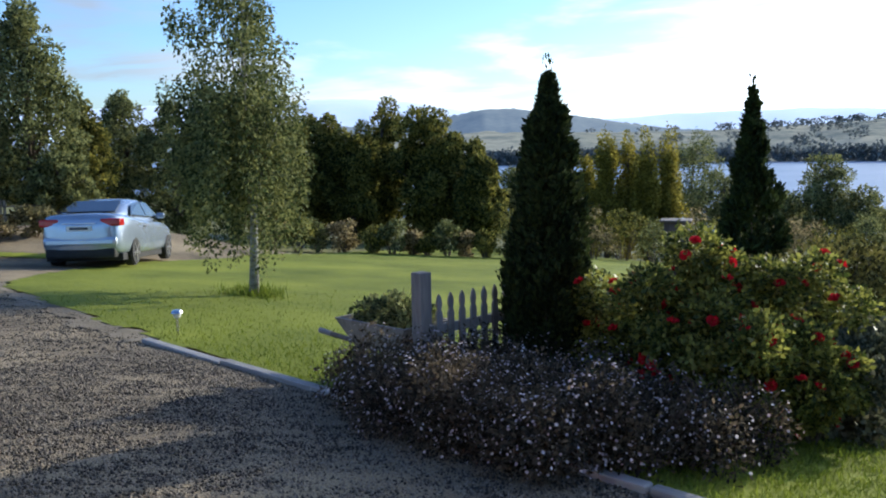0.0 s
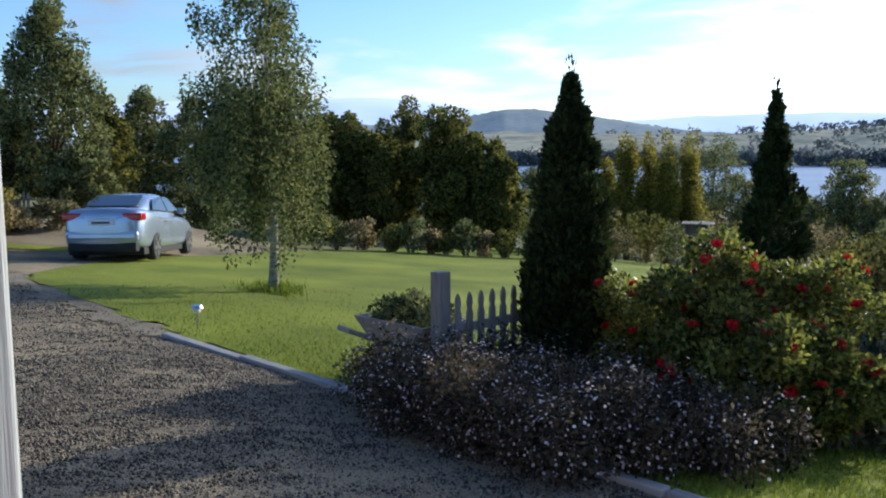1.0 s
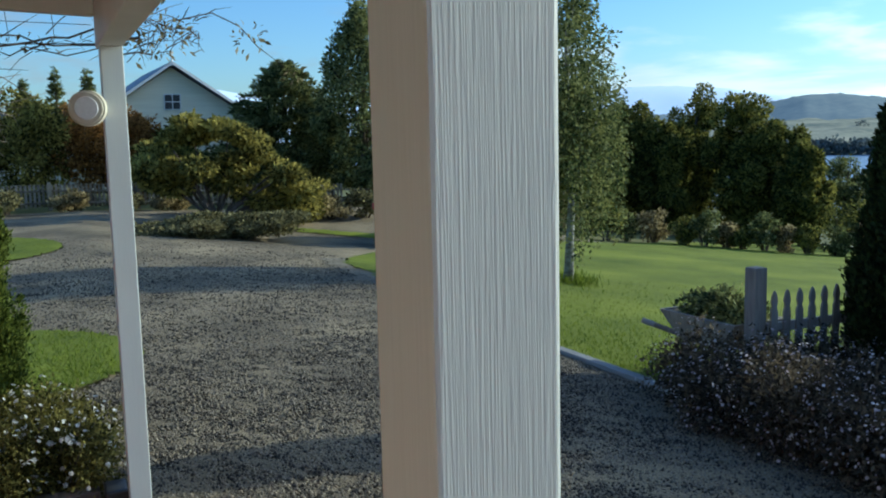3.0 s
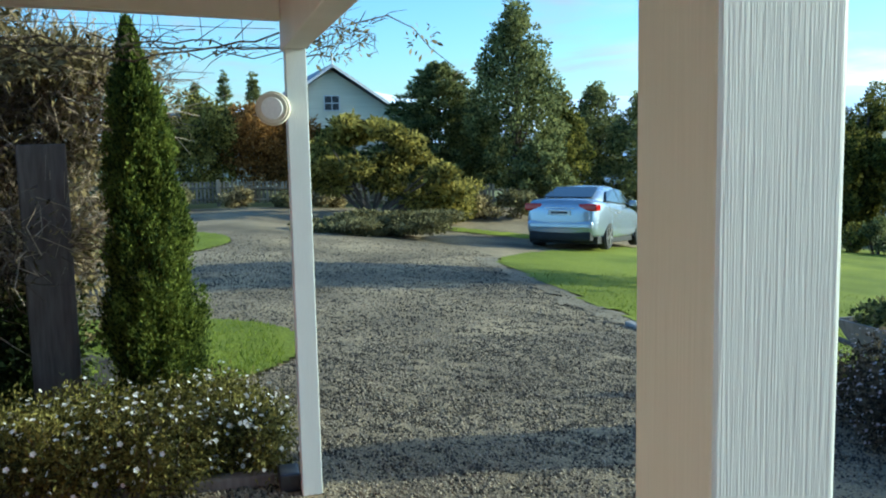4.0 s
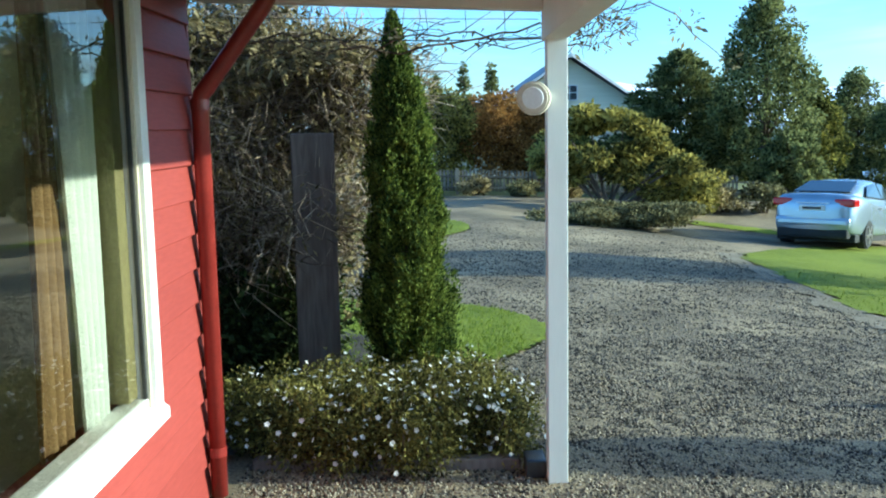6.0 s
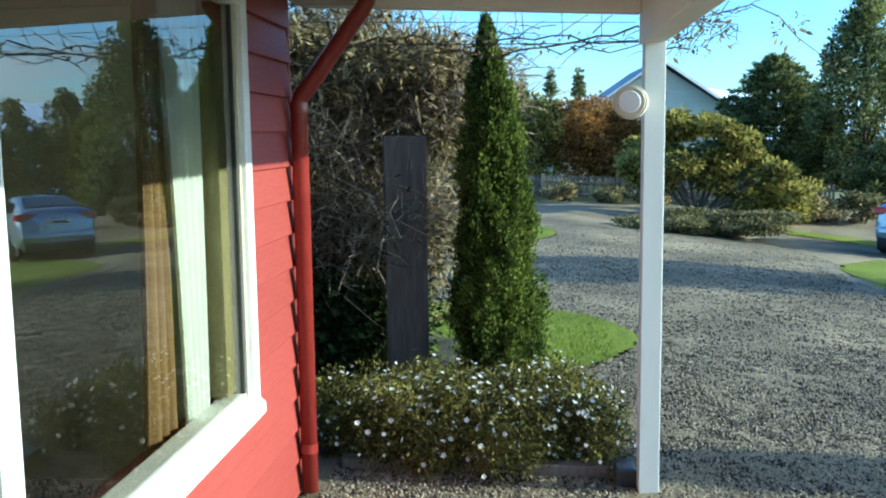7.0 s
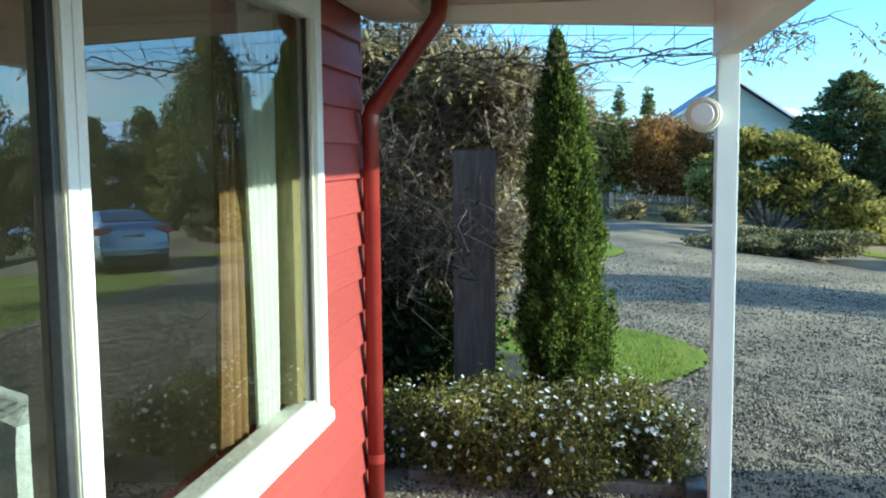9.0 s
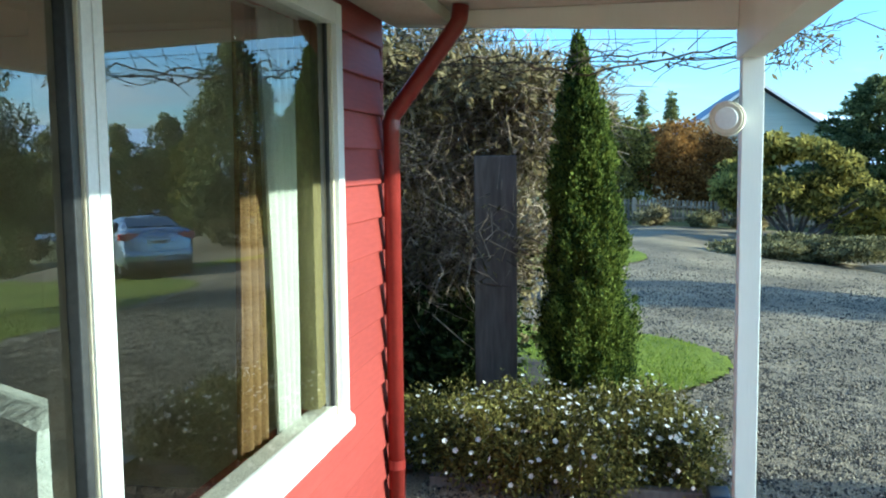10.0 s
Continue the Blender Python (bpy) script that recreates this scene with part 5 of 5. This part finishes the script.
# the row of trees along the lawn's foot
for w, d, h, r in ((57.2, 42, 5.2, 1.9), (54.9, 44, 6.1, 1.7), (52.8, 42, 5.3, 1.5), (51.0, 44, 6.4, 1.8), (48.4, 42, 6.2, 2.1), (46.4, 42, 5.7, 1.6), (44.9, 40, 4.3, 1.2)):
    x, y = at(w, d)
    tree("broadleaf_tree", x, y, h, r, 90, 30000, 0.15, L_FOREST, trunk=0.18, clear=0.05, label="dense green tree in the row below the lawn", group="tree row", shape=0.3, csize=0.2)
for k, (w, d, r) in enumerate(((58.0, 31, 0.8), (56.3, 31, 0.7), (55.0, 31.5, 0.6), (53.4, 31.5, 0.7), (51.6, 31, 0.55), (50.4, 31, 0.62), (49.1, 31.2, 0.42), (48.2, 31, 0.45), (47.0, 31, 0.6), (45.8, 31.1, 0.5), (44.6, 31, 0.5), (43.2, 31.5, 0.5), (41.5, 32, 0.6), (42.3, 36, 1.2), (40.0, 37, 1.2), (38.0, 38, 1.1), (36.2, 39, 1.2), (34.2, 39, 1.2), (32.2, 39, 1.2), (30.2, 38, 1.2), (28.2, 39, 1.2), (26.2, 38, 1.3), (24.0, 38, 1.2), (22, 38, 1.3), (19.6, 38, 1.3))):
    x, y = at(w, d)
    shrub("lawn_border_shrub", x, y, r, r, r * 2.0, 1700, 0.10, (L_OLIVE, L_FOREST, L_DARK)[k % 3], "rounded shrub along the lawn's far border", group="lawn border")

# yellowing poplars and gums above the lake
for w, d, h in ((37.2, 46, 5.9), (35.9, 47, 6.4), (34.8, 46, 6.3), (33.6, 47, 5.9), (38.4, 47, 4.5)):
    x, y = at(w, d)
    tree("poplar_tree", x, y, h, 0.8, 40, 12000, 0.14, L_POPLAR, trunk=0.12, clear=0.04, label="narrow yellowing poplar above the lake", group="poplars", shape=0.5, csize=0.42)
for w, d, h, r in ((42.6, 52, 4.6, 1.8), (39.8, 54, 4.6, 2.0), (32.2, 62, 8.0, 2.6), (30.4, 58, 6.0, 2.2), (27.2, 52, 4.4, 2.0), (24.9, 50, 5.9, 1.9), (23.0, 50, 4.2, 1.8), (21.2, 54, 4.0, 1.6), (19.4, 46, 4.6, 1.6), (28.6, 48, 3.8, 1.7), (17, 50, 4.4, 2)):
    x, y = at(w, d)
    tree("gum_tree", x, y, h, r, 46, 15000, 0.13, L_DARK, trunk=0.16, clear=0.08, label="dark open-crowned gum tree above the lake", group="gums", shape=0.15, csize=0.25)


# ---------------------------------------------------------------- the neighbouring house
def far_house():
    gx, gy, top = -37.0, 5.0, 4.75
    t = empty("house", gx, gy, 0, 1.5, "cream weatherboard house with a grey gabled roof", "house")
    siding = material("cream_siding", (0.74, 0.68, 0.50), (0.84, 0.78, 0.60), scale=2, rough=0.7, bump=0.3, fine=6, stretch=(0.2, 0.2, 6))
    iron = material("grey_roof_iron", (0.10, 0.12, 0.16), (0.18, 0.21, 0.26), scale=1, rough=0.45, metal=0.3, bump=0.1)
    half, eave = 3.3, 2.45
    bm = bmesh.new()
    pr = [(-half, 0), (half, 0), (half, eave), (0, top - 0.12), (-half, eave)]
    a = [bm.verts.new((0, u, v)) for u, v in pr]
    b = [bm.verts.new((-8, u, v)) for u, v in pr]
    bm.faces.new(a)
    bm.faces.new(b[::-1])
    for k in range(5):
        bm.faces.new((a[k], b[k], b[(k + 1) % 5], a[(k + 1) % 5]))
    bmesh.ops.recalc_face_normals(bm, faces=bm.faces)
    part("wall", bm, siding, t)
    slope = math.atan2(top - 0.12 - eave, half)
    for s in (-1, 1):
        bm = bmesh.new()
        ry, rz = s * (half + 0.45), eave - 0.45 * math.tan(slope)
        pts = [(0.35, 0, top), (-8.3, 0, top), (-8.3, ry, rz + 0.06), (0.35, ry, rz + 0.06)]
        lo = [bm.verts.new(p) for p in pts]
        hi = [bm.verts.new((p[0], p[1], p[2] + 0.09)) for p in pts]
        bm.faces.new(lo)
        bm.faces.new(hi[::-1])
        for k in range(4):
            bm.faces.new((lo[k], lo[(k + 1) % 4], hi[(k + 1) % 4], hi[k]))
        bmesh.ops.recalc_face_normals(bm, faces=bm.faces)
        part("roof", bm, iron, t)
        bm = bmesh.new()
        pipe(bm, [(0.38, 0, top + 0.02), (0.38, ry, rz + 0.08)], [0.07, 0.07], 4)
        part("bargeboard", bm, M_WHITE, t)
    part("finial", rod(bmesh.new(), (0.36, 0, top - 0.1), (0.36, 0, top + 0.45), 0.035), M_WHITE, t)
    w = boxed("window", (0.01, -0.34, 3.0, 0.05, 0.30, 3.62), M_WHITE, t, 0.0)
    for py in (-0.30, 0.0):
        for pz in (3.04, 3.33):
            boxed("pane", (0.052, py, pz, 0.06, py + 0.26, pz + 0.25), M_DARKFRAME, w, 0.0)
    # a lower wing at the side
    boxed("wing_wall", (-7.0, -7.2, 0.0, -1.0, -3.31, 2.35), siding, t, 0)
    bm = bmesh.new()
    pr = [(-7.4, 2.3), (-3.0, 2.3), (-3.0, 3.0), (-6.9, 3.0)]
    a = [bm.verts.new((-0.6, u, v)) for u, v in pr]
    b = [bm.verts.new((-7.4, u, v)) for u, v in pr]
    bm.faces.new(a)
    bm.faces.new(b[::-1])
    for k in range(4):
        bm.faces.new((a[k], b[k], b[(k + 1) % 4], a[(k + 1) % 4]))
    bmesh.ops.recalc_face_normals(bm, faces=bm.faces)
    part("wing_roof", bm, iron, t)


far_house()

# ---------------------------------------------------------------- loose stones and grass
def scatter_stones(n, x0, x1, y0, y1, lo, hi, keep):
    x, y = rng.uniform(x0, x1, n), rng.uniform(y0, y1, n)
    ok = keep(x, y)
    x, y = x[ok], y[ok]
    n = len(x)
    c = np.stack([x, y, ground_z(x, y) - 0.002], 1)
    r = rng.uniform(lo, hi, n)[:, None]
    a = rng.uniform(0, 6.28, n)
    ca, sa = np.cos(a)[:, None], np.sin(a)[:, None]
    X, Y, Z = np.array([1.0, 0, 0]), np.array([0, 1.0, 0]), np.array([0, 0, 1.0])
    ex, ey = ca * X + sa * Y, -sa * X + ca * Y
    f1, f2, f3 = (rng.uniform(0.55, 1.35, n)[:, None] for _ in range(3))
    v = np.stack([c + ex * r * f1, c + ey * r * f2, c - ex * r * f2, c - ey * r * f1, c + Z * r * f3 * 1.15 + ex * r * 0.3], 1).reshape(-1, 3)
    tri = np.array([[0, 1, 4], [1, 2, 4], [2, 3, 4], [3, 0, 4], [0, 2, 1], [0, 3, 2]])
    F = (np.arange(n)[:, None, None] * 5 + tri).reshape(-1, 3)
    return tagged(raw("gravel_stones", v, F, M_STONE, kind="stuff"), "loose angular grey gravel stones", "gravel")


scatter_stones(150000, -8.5, -1.5, -1.3, 4.9, 0.006, 0.016, lambda x, y: on_gravel(x, y) & (y < lawn_edge(x) - 0.14))
scatter_stones(90000, -20, -8.5, -3.5, 5.2, 0.008, 0.018, lambda x, y: on_gravel(x, y) & (y < lawn_edge(x) - 0.1) & (rng.random(len(x)) < np.clip((x + 20) / 10.5, 0, 1) ** 1.3))
scatter_stones(45000, -1.5, 5.0, -1.3, 4.9, 0.007, 0.017, lambda x, y: on_gravel(x, y) & (y < lawn_edge(x) - 0.14))


def scatter_blades(n, x0, x1, y0, y1, size, keep, name, label):
    x, y = rng.uniform(x0, x1, n), rng.uniform(y0, y1, n)
    ok = keep(x, y) & (rng.random(n) < np.exp(-np.maximum(np.hypot(x, y) - 7, 0) / 2.2))
    x, y = x[ok], y[ok]
    p = np.stack([x, y, ground_z(x, y) + 0.01], 1)
    v, f = leaves(p, np.tile([0, 0, 1.0], (len(p), 1)), size, 0.12, 0.55)
    tagged(raw(name, v, f, M_BLADE, kind="stuff"), label, "grass")


scatter_blades(150000, -14, -0.5, 4.6, 10, 0.055, on_lawn, "lawn_blades", "short mown grass blades on the lawn")
scatter_blades(26000, -9.8, -6.8, -3.6, 0.6, 0.055, on_patch, "lawn_blades", "short mown grass blades on the small lawn")
